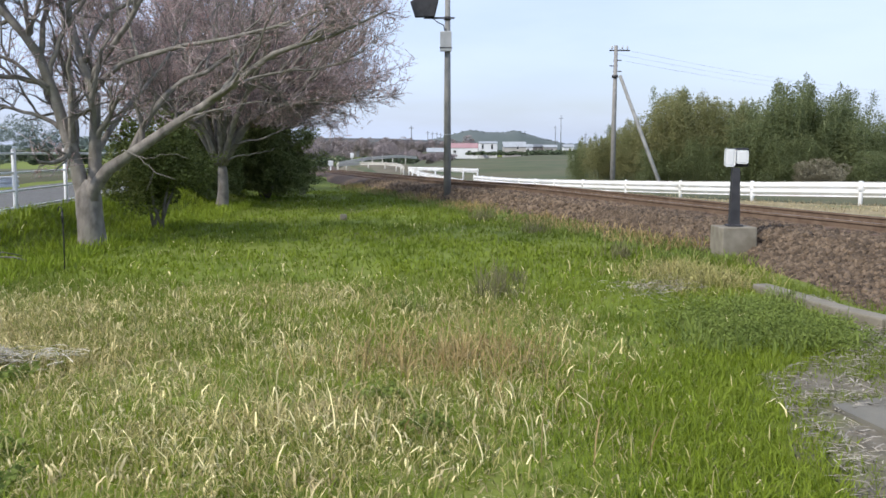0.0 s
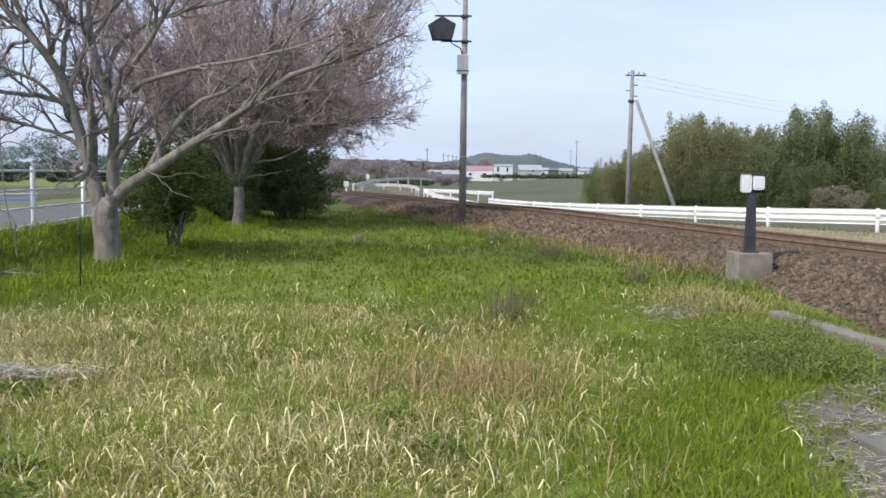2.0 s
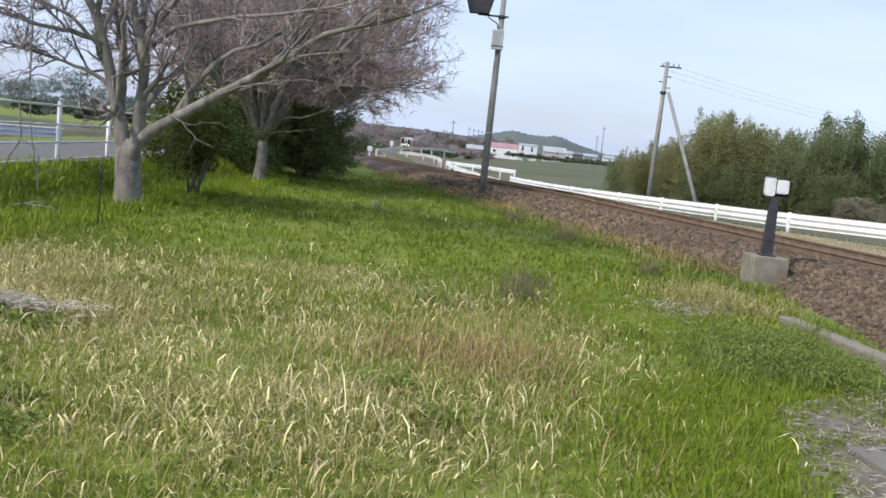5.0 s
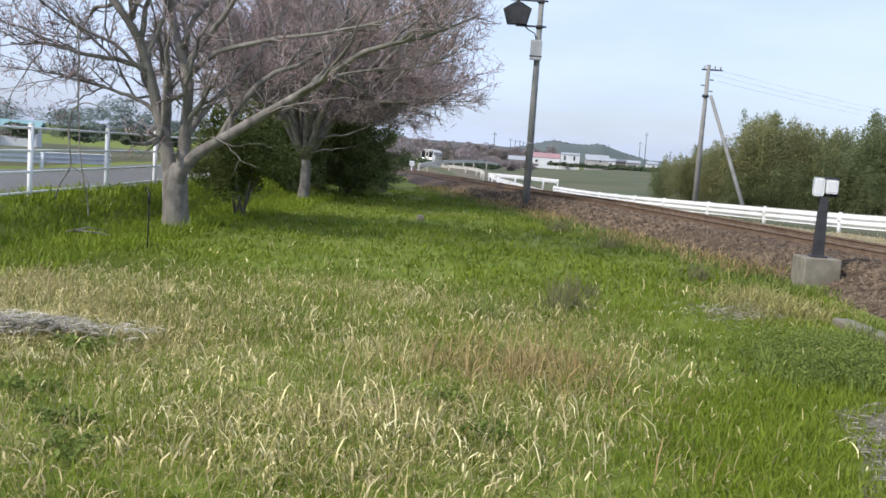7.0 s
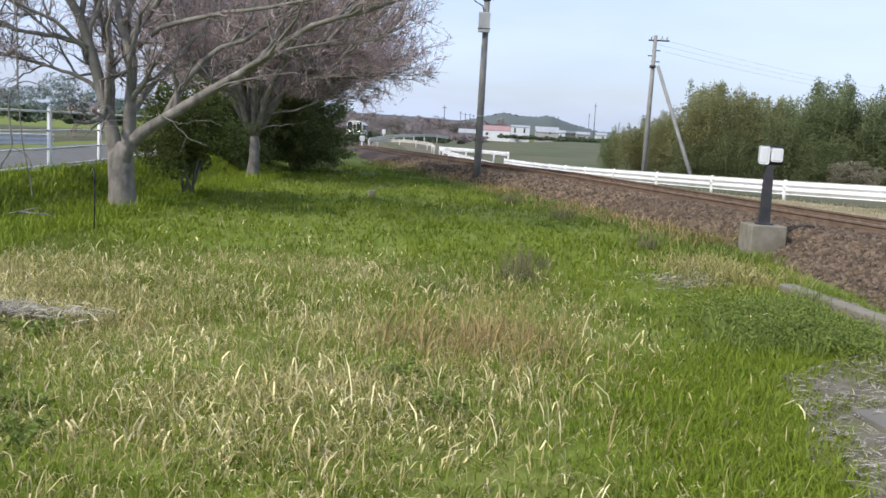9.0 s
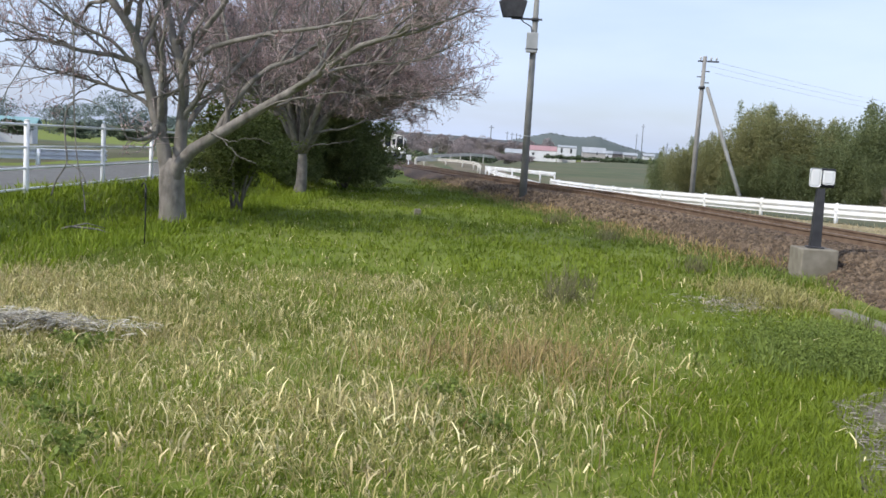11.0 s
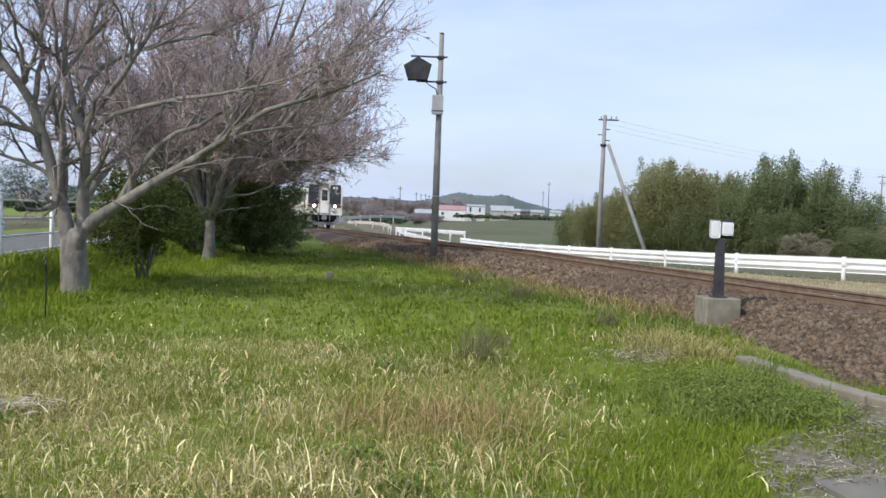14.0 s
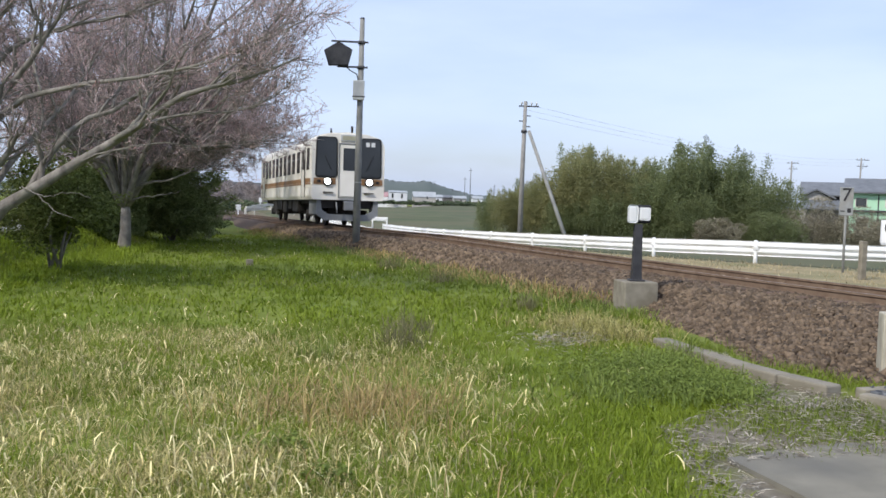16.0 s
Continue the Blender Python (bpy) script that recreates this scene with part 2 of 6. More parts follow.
def spline(pts, step):
    """Evenly spaced points on a smooth line through pts."""
    p = np.array(pts, float)
    p = np.vstack([2 * p[0] - p[1], p, 2 * p[-1] - p[-2]])
    out = []
    for i in range(1, len(p) - 2):
        t = np.linspace(0, 1, 40, endpoint=False)[:, None]
        a, b, c, d = p[i - 1:i + 3]
        out.append(0.5 * (2 * b + (c - a) * t + (2 * a - 5 * b + 4 * c - d) * t ** 2 + (3 * b - a - 3 * c + d) * t ** 3))
    out = np.vstack(out + [p[-2:-1]])
    s = np.concatenate([[0], np.cumsum(np.linalg.norm(np.diff(out, axis=0), axis=1))])
    k = np.arange(0, s[-1], step)
    return np.column_stack([np.interp(k, s, out[:, j]) for j in range(out.shape[1])])


# the railway line -----------------------------------------------------
TRACK_PLAN = [(17, -6), (13.1, 2), (10.4, 8), (7.8, 14), (5.75, 20), (4.2, 25), (2.5, 30.5), (0.66, 35), (-0.71, 40), (-2.85, 50),
              (-5.0, 60), (-9.1, 80), (-13, 100), (-16.3, 119), (-21.3, 169), (-22.8, 189), (-22.4, 209), (-20.5, 260),
              (-18, 280), (-12.8, 300), (-8, 325), (0, 352), (14, 380), (60, 440)]
LINE = spline(TRACK_PLAN, 0.5)


def rail_z(y):
    return np.interp(y, [30, 40, 60, 80, 100, 120, 150, 170, 190, 210, 260], [0.60, 0.51, 0.21, -0.12, -0.55, -0.85, -1.2, -1.6, -1.95, -2.1, -2.3])


def line_x(y):
    return np.interp(y, LINE[:, 1], LINE[:, 0])


def ground_z(x, y):
    """The lie of the land: flat meadow, the raised road on one side, a slow fall with the line."""
    x, y = np.asarray(x, float), np.asarray(y, float)
    z = np.interp(y, [35, 60, 80, 100, 120, 150, 170, 190, 260], [0, -0.32, -0.7, -1.15, -1.45, -1.8, -2.2, -2.5, -2.75])
    road = np.clip((-6.9 - x) / 0.9, 0, 1)
    road = road * road * (3 - 2 * road) * np.clip((75 - y) / 30, 0, 1)
    z = z + 0.52 * road
    off = x - line_x(np.clip(y, -6, 440))
    right = np.clip((off - 2) / 4, 0, 1) * np.clip((y - 30) / 35, 0, 1)
    z = z - 0.55 * right * np.clip((120 - y) / 50, 0, 1)
    z = z + np.exp(-((y - 10) / 25.0) ** 2) * (np.abs(x) < 20) * np.clip(1.8 - x, 0, 1) * 0.022 * (np.sin(x * 1.7 + y * 0.6) + np.sin(y * 1.3 - x * 0.5))
    z = z + 1.15 * np.exp(-((y - 114) / 24.0) ** 2) * np.clip((off - 2.6) / 2, 0, 1) * np.clip((40 - off) / 15, 0, 1)
    z = z + 1.75 * np.clip((off - 14) / 26, 0, 1) * np.clip((y - 120) / 130, 0, 1)
    return z


def ground_sheet():
    xs = np.concatenate([-np.geomspace(1500, 26, 26), np.arange(-25, -10, 0.8), np.arange(-10, 6, 0.3), np.arange(6, 30, 0.8), np.geomspace(30, 1500, 28)])
    ys = np.concatenate([-np.geomspace(400, 6, 10), np.arange(-5, 60, 0.7), np.geomspace(60, 2600, 60)])
    gx, gy = np.meshgrid(xs, ys)
    gz = ground_z(gx, gy)
    n, m = gx.shape
    i = np.arange(n * m).reshape(n, m)
    f = np.stack([i[:-1, :-1], i[:-1, 1:], i[1:, 1:], i[1:, :-1]], -1).reshape(-1, 4)
    me = fast_mesh("ground", np.column_stack([gx.ravel(), gy.ravel(), gz.ravel()]), f, M_GROUND, True)
    tagged(put("ground", me), "green meadow ground with short grass and bare earth", "ground", kind="structure")


ground_sheet()


def field():
    """The dull field beyond the railway, a little above the sheet."""
    off = np.concatenate([np.arange(2.1, 30, 1.3), np.geomspace(30, 320, 18)])
    ys = np.concatenate([np.arange(8, 60, 1.5), np.geomspace(60, 390, 40)])
    gy, go = np.meshgrid(ys, off, indexing="ij")
    gx = line_x(np.minimum(gy, 330)) + go
    gz = ground_z(gx, gy) + 0.035
    n, m = gx.shape
    i = np.arange(n * m).reshape(n, m)
    f = np.stack([i[:-1, :-1], i[:-1, 1:], i[1:, 1:], i[1:, :-1]], -1).reshape(-1, 4)
    lx = np.concatenate([-np.geomspace(500, 32, 16), np.arange(-30, -12.4, 1.2)])
    ly = np.concatenate([np.arange(4, 60, 1.5), np.geomspace(60, 160, 16)])
    gx2, gy2 = np.meshgrid(lx, ly)
    gx2 = gx2 + np.interp(gy2, [0, 8, 16, 30, 50, 70, 160], [-1.2, -0.6, 0, 0, -2.5, -6.5, -22])
    i2 = np.arange(gx2.size).reshape(gx2.shape)
    f2 = np.stack([i2[:-1, :-1], i2[:-1, 1:], i2[1:, 1:], i2[1:, :-1]], -1).reshape(-1, 4)
    tagged(put("field", fast_mesh("field", np.column_stack([gx2.ravel(), gy2.ravel(), ground_z(gx2, gy2).ravel() + 0.14 - 0.5 * (gx2 >= gx2.max(1, keepdims=True) - 0.01).ravel()]), f2, M_FIELD, True)),
           "dull green field beyond the country road", "field", kind="structure")
    tagged(put("field", fast_mesh("field", np.column_stack([gx.ravel(), gy.ravel(), gz.ravel()]), f, M_FIELD, True)),
           "dull olive field with dry brown patches beyond the railway", "field", kind="structure")


field()


def verge_width(y):
    """How far the dry verge reaches from the line, as far as the guard rail."""
    return np.interp(y, [7, 20, 27.3, 29.2, 32, 38, 45, 60], [14, 13.5, 13.0, 9.6, 8.9, 8.7, 8.3, 8.3])


def verge():
    """The strip of dry earth and straw between the stones and the guard rail."""
    ys = np.arange(7, 62, 0.8)
    off = np.array([1.9, 2.3, 2.9, 3.6, 4.4, 5.2, 6.0])
    gy, go = np.meshgrid(ys, off, indexing="ij")
    gx = line_x(gy) + 1.9 + (go - 1.9) / 4.1 * (verge_width(gy) - 1.9)
    gz = ground_z(gx, gy) + 0.07 - 0.12 * (go > 5.5)
    i = np.arange(gx.size).reshape(gx.shape)
    f = np.stack([i[:-1, :-1], i[:-1, 1:], i[1:, 1:], i[1:, :-1]], -1).reshape(-1, 4)
    tagged(put("verge", fast_mesh("verge", np.column_stack([gx.ravel(), gy.ravel(), gz.ravel()]), f, M_VERGE_SOIL, True)),
           "dry tan verge with patches of dull green behind the railway", "verge", kind="structure")


verge()


def far_verge():
    """Bare dull earth inside the bend of the line."""
    ys = np.arange(58, 136, 2.0)
    off = np.array([1.9, 2.6, 4.0, 6.0, 8.0, 10.0, 12.0])
    gy, go = np.meshgrid(ys, off, indexing="ij")
    gx = line_x(gy) + go
    gz = ground_z(gx, gy) + 0.09 - 0.12 * (go > 11)
    i = np.arange(gx.size).reshape(gx.shape)
    f = np.stack([i[:-1, :-1], i[:-1, 1:], i[1:, 1:], i[1:, :-1]], -1).reshape(-1, 4)
    tagged(put("verge", fast_mesh("verge", np.column_stack([gx.ravel(), gy.ravel(), gz.ravel()]), f, M_EARTH, True)),
           "bare brown earth inside the bend of the line", "verge", kind="structure")


far_verge()


def along(lo, hi, step=0.5):
    """Points of the line between two depths, with the rail's height."""
    p = spline([q for q in LINE[::4] if lo - 3 <= q[1] <= hi + 3], step)
    return [(x, y, float(rail_z(y))) for x, y in p]


BED_SECTION = [(-4.3, -0.75), (-4.0, -0.63), (-2.9, -0.42), (-1.7, -0.19), (-0.4, -0.16), (0.4, -0.16), (1.7, -0.19), (2.6, -0.5), (3.4, -0.75)]


def bed_width(y):
    """How far the stones spread towards the meadow."""
    return np.interp(y, [9, 12.3, 13.8, 15.3, 20, 35], [4.2, 4.2, 3.3, 2.8, 2.65, 2.6]) / 4.1


def ballast():
    path = along(-6, 430, 0.75)
    verts = []
    for i, (x, y, z) in enumerate(path):
        a, b = path[max(i - 1, 0)], path[min(i + 1, len(path) - 1)]
        d = Vector((b[0] - a[0], b[1] - a[1], 0)).normalized()
        for u, v in BED_SECTION:
            if u < -1.7:
                u = -1.7 + (u + 1.7) * (bed_width(y) * 4.1 - 1.7) / 2.4
            verts.append((x + d.y * u, y - d.x * u, z + v))
    k = len(BED_SECTION)
    g = np.arange(len(verts)).reshape(-1, k)
    f = np.stack([g[:-1, :-1], g[:-1, 1:], g[1:, 1:], g[1:, :-1]], -1).reshape(-1, 4)
    bed = put("ballast", fast_mesh("ballast", np.array(verts), f, M_BALLAST))
    tagged(bed, "bed of rust-brown crushed stone under the railway line", "ballast", kind="structure")
    return bed


BED = ballast()


def railway():
    track = thing("railway_track", label="single line of rusty steel rails on sleepers", category="railway track", kind="structure")
    path = along(-6, 430, 0.75)
    for side in (-0.57, 0.57):
        s = [(side + u, v) for u, v in ((-0.032, 0), (0.032, 0), (0.034, -0.03), (0.012, -0.045), (0.012, -0.12), (0.06, -0.135),
                                        (0.06, -0.15), (-0.06, -0.15), (-0.06, -0.135), (-0.012, -0.12), (-0.012, -0.045), (-0.034, -0.03))]
        rail = part("rail", sweep(bmesh.new(), s, path), M_RAIL, track)
        part("rail_head", sweep(bmesh.new(), [(side - 0.026, 0.003), (side + 0.026, 0.003), (side + 0.026, 0.0005), (side - 0.026, 0.0005)], path),
             M_RAILTOP, rail, "polished running surface")
    bm = box(bmesh.new(), (0, 0, 0), (2.1, 0.2, 0.14), 0.015)
    me = bpy.data.meshes.new("sleeper")
    bm.to_mesh(me)
    bm.free()
    me.materials.append(M_SLEEPER)
    pts = along(3, 75, 0.62)
    for a, b in zip(pts, pts[1:]):
        ang = math.degrees(math.atan2(b[1] - a[1], b[0] - a[0])) - 90
        put("sleeper", me, track, m=pose(a[0], a[1], a[2] - 0.19, 0, 0, ang))


railway()


def rocks(n):
    """n differing crushed stones as arrays of corner points and triangles, each of size one."""
    v = np.array([(x, y, z) for x in (-0.5, 0.5) for y in (-0.5, 0.5) for z in (-0.5, 0.5)], float)
    f = np.array([(0, 1, 3), (0, 3, 2), (4, 6, 7), (4, 7, 5), (0, 4, 5), (0, 5, 1), (2, 3, 7), (2, 7, 6), (0, 2, 6), (0, 6, 4), (1, 5, 7), (1, 7, 3)])
    vs = (v[None] * rng.uniform(0.45, 1.15, (n, 8, 1)) + rng.normal(0, 0.07, (n, 8, 3))) * rng.uniform(0.75, 1.25, (n, 1, 3))
    q = rng.normal(size=(n, 4))
    q /= np.linalg.norm(q, axis=1, keepdims=True)
    w, x, y, z = q.T
    rot = np.stack([1 - 2 * (y * y + z * z), 2 * (x * y - z * w), 2 * (x * z + y * w), 2 * (x * y + z * w), 1 - 2 * (x * x + z * z), 2 * (y * z - x * w),
                    2 * (x * z - y * w), 2 * (y * z + x * w), 1 - 2 * (x * x + y * y)], -1).reshape(n, 3, 3)
    return np.einsum("nij,nkj->nki", rot, vs), f


def bed_places(n, ylo, yhi, olo, ohi):
    y = rng.uniform(ylo, yhi, n)
    u = rng.uniform(olo, ohi, n)
    z = rail_z(y) + np.interp(u, [p[0] for p in BED_SECTION], [p[1] for p in BED_SECTION])
    off = np.where(u < -1.7, -1.7 + (u + 1.7) * (bed_width(y) * 4.1 - 1.7) / 2.4, u)
    x = line_x(y)
    dx = (line_x(y + 0.3) - line_x(y - 0.3)) / 0.6
    L = np.sqrt(1 + dx * dx)
    return np.column_stack([x + off / L, y - off * dx / L, z])


def stones():
    for n, ylo, yhi, olo, ohi, lo, hi in ((24000, 9, 22, -4.05, -0.7, 0.036, 0.082), (2500, 9, 30, -0.5, 0.5, 0.05, 0.09), (9000, 22, 45, -4.05, -0.7, 0.05, 0.095),
                                          (1000, 9, 25, 0.7, 1.8, 0.06, 0.10)):
        v, f = rocks(n)
        c = bed_places(n, ylo, yhi, olo, ohi)
        v = v * rng.uniform(lo, hi, (n, 1, 1)) + c[:, None]
        v[..., 2] += 0.012
        F = (f[None] + 8 * np.arange(n)[:, None, None]).reshape(-1, 3)
        ob = put("crushed_stones", fast_mesh("crushed_stones", v.reshape(-1, 3), F, M_STONE), BED)
        ob["kind"] = "stuff"
    v, f = rocks(12)
    shapes = [fast_mesh("stone", v[k], f, M_STONE) for k in range(12)]
    for k, p in enumerate(bed_places(300, 10, 15, -4.0, -2.0)):
        s = rng.uniform(0.055, 0.095)
        m = pose(p[0], p[1], p[2] + 0.025, *rng.uniform(0, 360, 3)) @ Matrix.Diagonal((s, s, s, 1))
        put("stone", shapes[k % 12], BED, m=m)


# low vegetation ---------------------------------------------------------
def blades(n, px, py, length, width, lean, name, material, label, category, droop=0.5, zoff=0.0, tuft=1, radius=0.05, fine=True):
    """Grass blades in tufts rooted at px, py: each a leaf of three stretches that bends over and tapers."""
    if tuft > 1:
        m = n // tuft
        a = rng.uniform(0, 2 * np.pi, (m, tuft))
        q = radius * np.sqrt(rng.uniform(0, 1, (m, tuft))) * rng.uniform(0.5, 1.5, (m, 1))
        scale = np.repeat(rng.uniform(0.6, 1.3, m), tuft)
        px, py = (px[:m, None] + q * np.cos(a)).ravel(), (py[:m, None] + q * np.sin(a)).ravel()
        a = (a + rng.normal(0, 0.7, a.shape)).ravel()
        n = len(px)
    else:
        n = len(px)
        a, scale = rng.uniform(0, 2 * np.pi, n), np.ones(n)
    base = np.column_stack([px, py, ground_z(px, py) - 0.01 + zoff])
    le = length * rng.uniform(0.5, 1.3, n) * scale
    k = lean * rng.uniform(0.15, 1.4, n)
    out = np.column_stack([np.cos(a), np.sin(a), np.zeros(n)])
    tw = a + rng.normal(0, 0.8, n)
    side = np.column_stack([-np.sin(tw), np.cos(tw), np.zeros(n)]) * (width * rng.uniform(0.6, 1.3, n))[:, None] / 2
    rows, p = [base], base
    for s, step in enumerate((0.4, 0.34, 0.3)):
        ang = k * (0.45 + droop * 1.5 * s)
        p = p + (out * np.sin(ang)[:, None] + np.array([0, 0, 1.0]) * np.cos(ang)[:, None]) * (le * step)[:, None]
        rows.append(p)
    if not fine:
        v = np.stack([rows[0] - side * 0.8, rows[0] + side * 0.8, rows[2] + side, rows[2] - side, rows[3]], 1).reshape(-1, 3)
        f = (np.array([(0, 1, 2), (0, 2, 3), (3, 2, 4)])[None] + 5 * np.arange(n)[:, None, None]).reshape(-1, 3)
        return tagged(put(name, fast_mesh(name, v, f, material)), label, category, kind="stuff")
    v = np.stack([rows[0] - side * 0.7, rows[0] + side * 0.7, rows[1] + side, rows[1] - side, rows[2] + side * 0.8, rows[2] - side * 0.8, rows[3]], 1).reshape(-1, 3)
    o = 7 * np.arange(n)[:, None, None]
    f = (np.array([(0, 1, 2), (0, 2, 3), (3, 2, 4), (3, 4, 5), (5, 4, 6)])[None] + o).reshape(-1, 3)
    ob = put(name, fast_mesh(name, v, f, material))
    tagged(ob, label, category, kind="stuff")
    return ob


def leafy(px, py, each, height, radius, size, label):
    """Small-leaved weeds: each plant a low mound of leaves."""
    n = len(px)
    q = rng.normal(0, 1, (n, each, 2)) * radius * 0.6
    h = height * rng.uniform(0.5, 1.3, (n, 1)) * np.exp(-(q ** 2).sum(-1) / radius ** 2)
    x, y = px[:, None] + q[..., 0], py[:, None] + q[..., 1]
    z = ground_z(x, y) + 0.02 + h * rng.uniform(0.25, 1.0, (n, each)) ** 0.6
    p = np.stack([x, y, z], -1).reshape(-1, 3)
    return tagged(put("weeds", leaves(p, size, M_WEED, "weeds", aspect=0.45)), label, "weeds", kind="stuff")


def patchy(n, xr, yr, keep):
    """n random places in a rectangle kept with the chance keep(x, y)."""
    xs, ys = np.empty(0), np.empty(0)
    while len(xs) < n:
        x, y = rng.uniform(*xr, n * 2), rng.uniform(*yr, n * 2)
        ok = rng.random(n * 2) < keep(x, y)
        xs, ys = np.concatenate([xs, x[ok]]), np.concatenate([ys, y[ok]])
    return xs[:n], ys[:n]


def soft(v, lo, hi):
    return np.clip((v - lo) / (hi - lo), 0, 1)


def wobble(x, y, s, seed):
    return 0.5 + 0.25 * (np.sin(x * s + seed) * np.cos(y * s * 1.2 + seed * 2) + np.sin((x + y) * s * 0.63 + seed * 3) + np.cos((x - 1.3 * y) * s * 0.41 + seed))


def foot_x(y):
    """Where the stones end and the grass begins."""
    return line_x(y) - np.interp(y, [6, 11, 14, 16, 30, 45], [5.4, 4.9, 3.5, 3.0, 2.75, 2.7])


def right_edge(y):
    """Where the green meadow gives way to straw litter by the paving."""
    return np.interp(y, [3, 5, 6, 6.5, 7.3, 7.8, 8.2, 9.5, 11, 13], [1.85, 2.25, 2.38, 2.44, 2.58, 3.1, 3.5, 4.0, 4.2, 4.6])


def in_meadow(x, y):
    kerb = np.interp(y, [8.6, 9.27, 11.66, 12], [4.6, 4.3, 3.78, 4.6])
    return (x < foot_x(y)) * (x < kerb - 0.12) * (x > -7.2 - 0.02 * y) * (np.abs(x) < 0.62 * y + 1.5)


def dryness(x, y):
    d = soft(13.0 - y, 0, 4.5) * soft(1.9 - x - 0.05 * y, -0.6, 2.6) * (0.3 + 0.7 * soft(wobble(x, y, 1.1, 2.0), 0.25, 0.7)) * (0.3 + 0.7 * soft(y, 4.4, 7.0))
    return np.clip(d, 0, 1)


def meadow():
    def green(x, y):
        return in_meadow(x, y) * (x < right_edge(y) + 0.25 * (wobble(x, y, 2.0, 5) - 0.5)) * (1 - 0.6 * dryness(x, y)) * (0.35 + 0.65 * soft(wobble(x, y, 2.3, 1.0), 0.2, 0.6))
    x, y = patchy(13500, (-7.5, 5), (3.6, 13), green)
    blades(84000, x, y, 0.108, 0.0068, 0.95, "green_grass", M_GRASS, "short green spring grass of the meadow", "grass", 0.55, tuft=7, radius=0.06)
    x, y = patchy(14000, (-11, 5), (13, 40), lambda x, y: in_meadow(x, y) * (13 / y) ** 0.8 * (0.5 + 0.5 * soft(wobble(x, y, 1.1, 7), 0.2, 0.7)))
    blades(54000, x, y, 0.11, 0.021, 1.0, "green_grass", M_GRASS, "green spring grass further along the meadow", "grass", 0.6, tuft=6, radius=0.12, fine=False)
    def strip(x, y):
        return np.exp(-((x - (right_edge(y) - 0.75)) / 0.6) ** 2) * (y < 12) * (x < right_edge(y) + 0.1)
    x, y = patchy(5200, (-1, 5), (3.8, 12), strip)
    blades(36000, x, y, 0.10, 0.0062, 0.95, "lush_grass", M_LUSH, "bright lush green grass beside the straw litter", "grass", 0.55, tuft=7, radius=0.07)
    def dry(x, y):
        return in_meadow(x, y) * dryness(x, y) ** 1.2 * (x < right_edge(y) - 0.2) * (0.12 + 0.88 * soft(wobble(x, y, 3.1, 4.0), 0.3, 0.65))
    x, y = patchy(7200, (-7.5, 3), (3.6, 14), lambda x, y: 0.3 * in_meadow(x, y) * dryness(x, y) + 0.7 * dry(x, y))
    blades(36000, x, y, 0.15, 0.0065, 1.15, "withered_grass", M_KHAKI, "withered olive-tan grass mixed into the green meadow", "grass", 0.7, tuft=5, radius=0.09)
    x, y = patchy(30000, (-7.5, 3), (3.6, 13), lambda x, y: in_meadow(x, y) * dryness(x, y) * (x < right_edge(y) - 0.3))
    blades(30000, x, y, 0.12, 0.0065, 2.3, "dry_thatch", M_THATCH, "matted tan thatch lying between the standing stalks", "grass", 0.4, zoff=0.025, fine=False)
    x, y = patchy(2200, (-7.5, 3), (3.6, 14), dry)
    blades(6600, x, y, 0.165, 0.009, 1.7, "dry_grass", M_DRY, "bleached dry grass stalks standing in the green meadow", "grass", 0.8, tuft=3, radius=0.06)
    x, y = patchy(6800, (-7.5, 3), (3.6, 14), lambda x, y: (0.25 * dryness(x, y) + 0.6 * dry(x, y) + 0.03) * in_meadow(x, y) * (x < right_edge(y)))
    blades(6800, x, y, 0.19, 0.013, 2.0, "dry_grass", M_DRY, "loose arching bleached stalks over the green grass", "grass", 1.0)
    x, y = patchy(700, (-1.6, 1.6), (6.2, 9.9), lambda x, y: np.exp(-((x - 0.1) / 0.7) ** 2 - ((y - 8.0) / 0.8) ** 2))
    blades(1150, x, y, 0.30, 0.0065, 0.7, "russet_grass", M_RUST_GRASS, "russet dead grass tuft in the meadow", "grass", 0.7, tuft=7, radius=0.09)
    x, y = patchy(500, (-8, 4.5), (9, 34), lambda x, y: in_meadow(x, y) * 0.6 * soft(wobble(x, y, 0.8, 9), 0.5, 0.8))
    blades(500, x, y, 0.16, 0.012, 1.1, "dry_grass", M_DRY, "scattered pale stalks among the green grass", "grass", 0.8)
    for n, material, label in ((90, M_DRY, "long bent straw stalks standing out of the grass"), (70, M_RUST_GRASS, "long russet stems standing out of the grass")):
        x, y = patchy(n, (-2.6, 1.5), (5.2, 9.2), lambda x, y: in_meadow(x, y) * np.exp(-((x + 0.1) / 1.1) ** 2))
        blades(n, x, y, 0.36, 0.009, 0.9, "tall_stalks", material, label, "grass", 0.6)
    # clumps by the concrete block and dark weeds along the stones
    def clump(x, y):
        return np.exp(-((x - 3.4) / 0.55) ** 2 - ((y - 12.9) / 1.0) ** 2)
    x, y = patchy(900, (2, 5), (11, 16), clump)
    blades(5400, x, y, 0.24, 0.010, 1.2, "dry_grass", M_KHAKI, "pale dry grass clump before the concrete block", "grass", 0.8, tuft=7, radius=0.1)
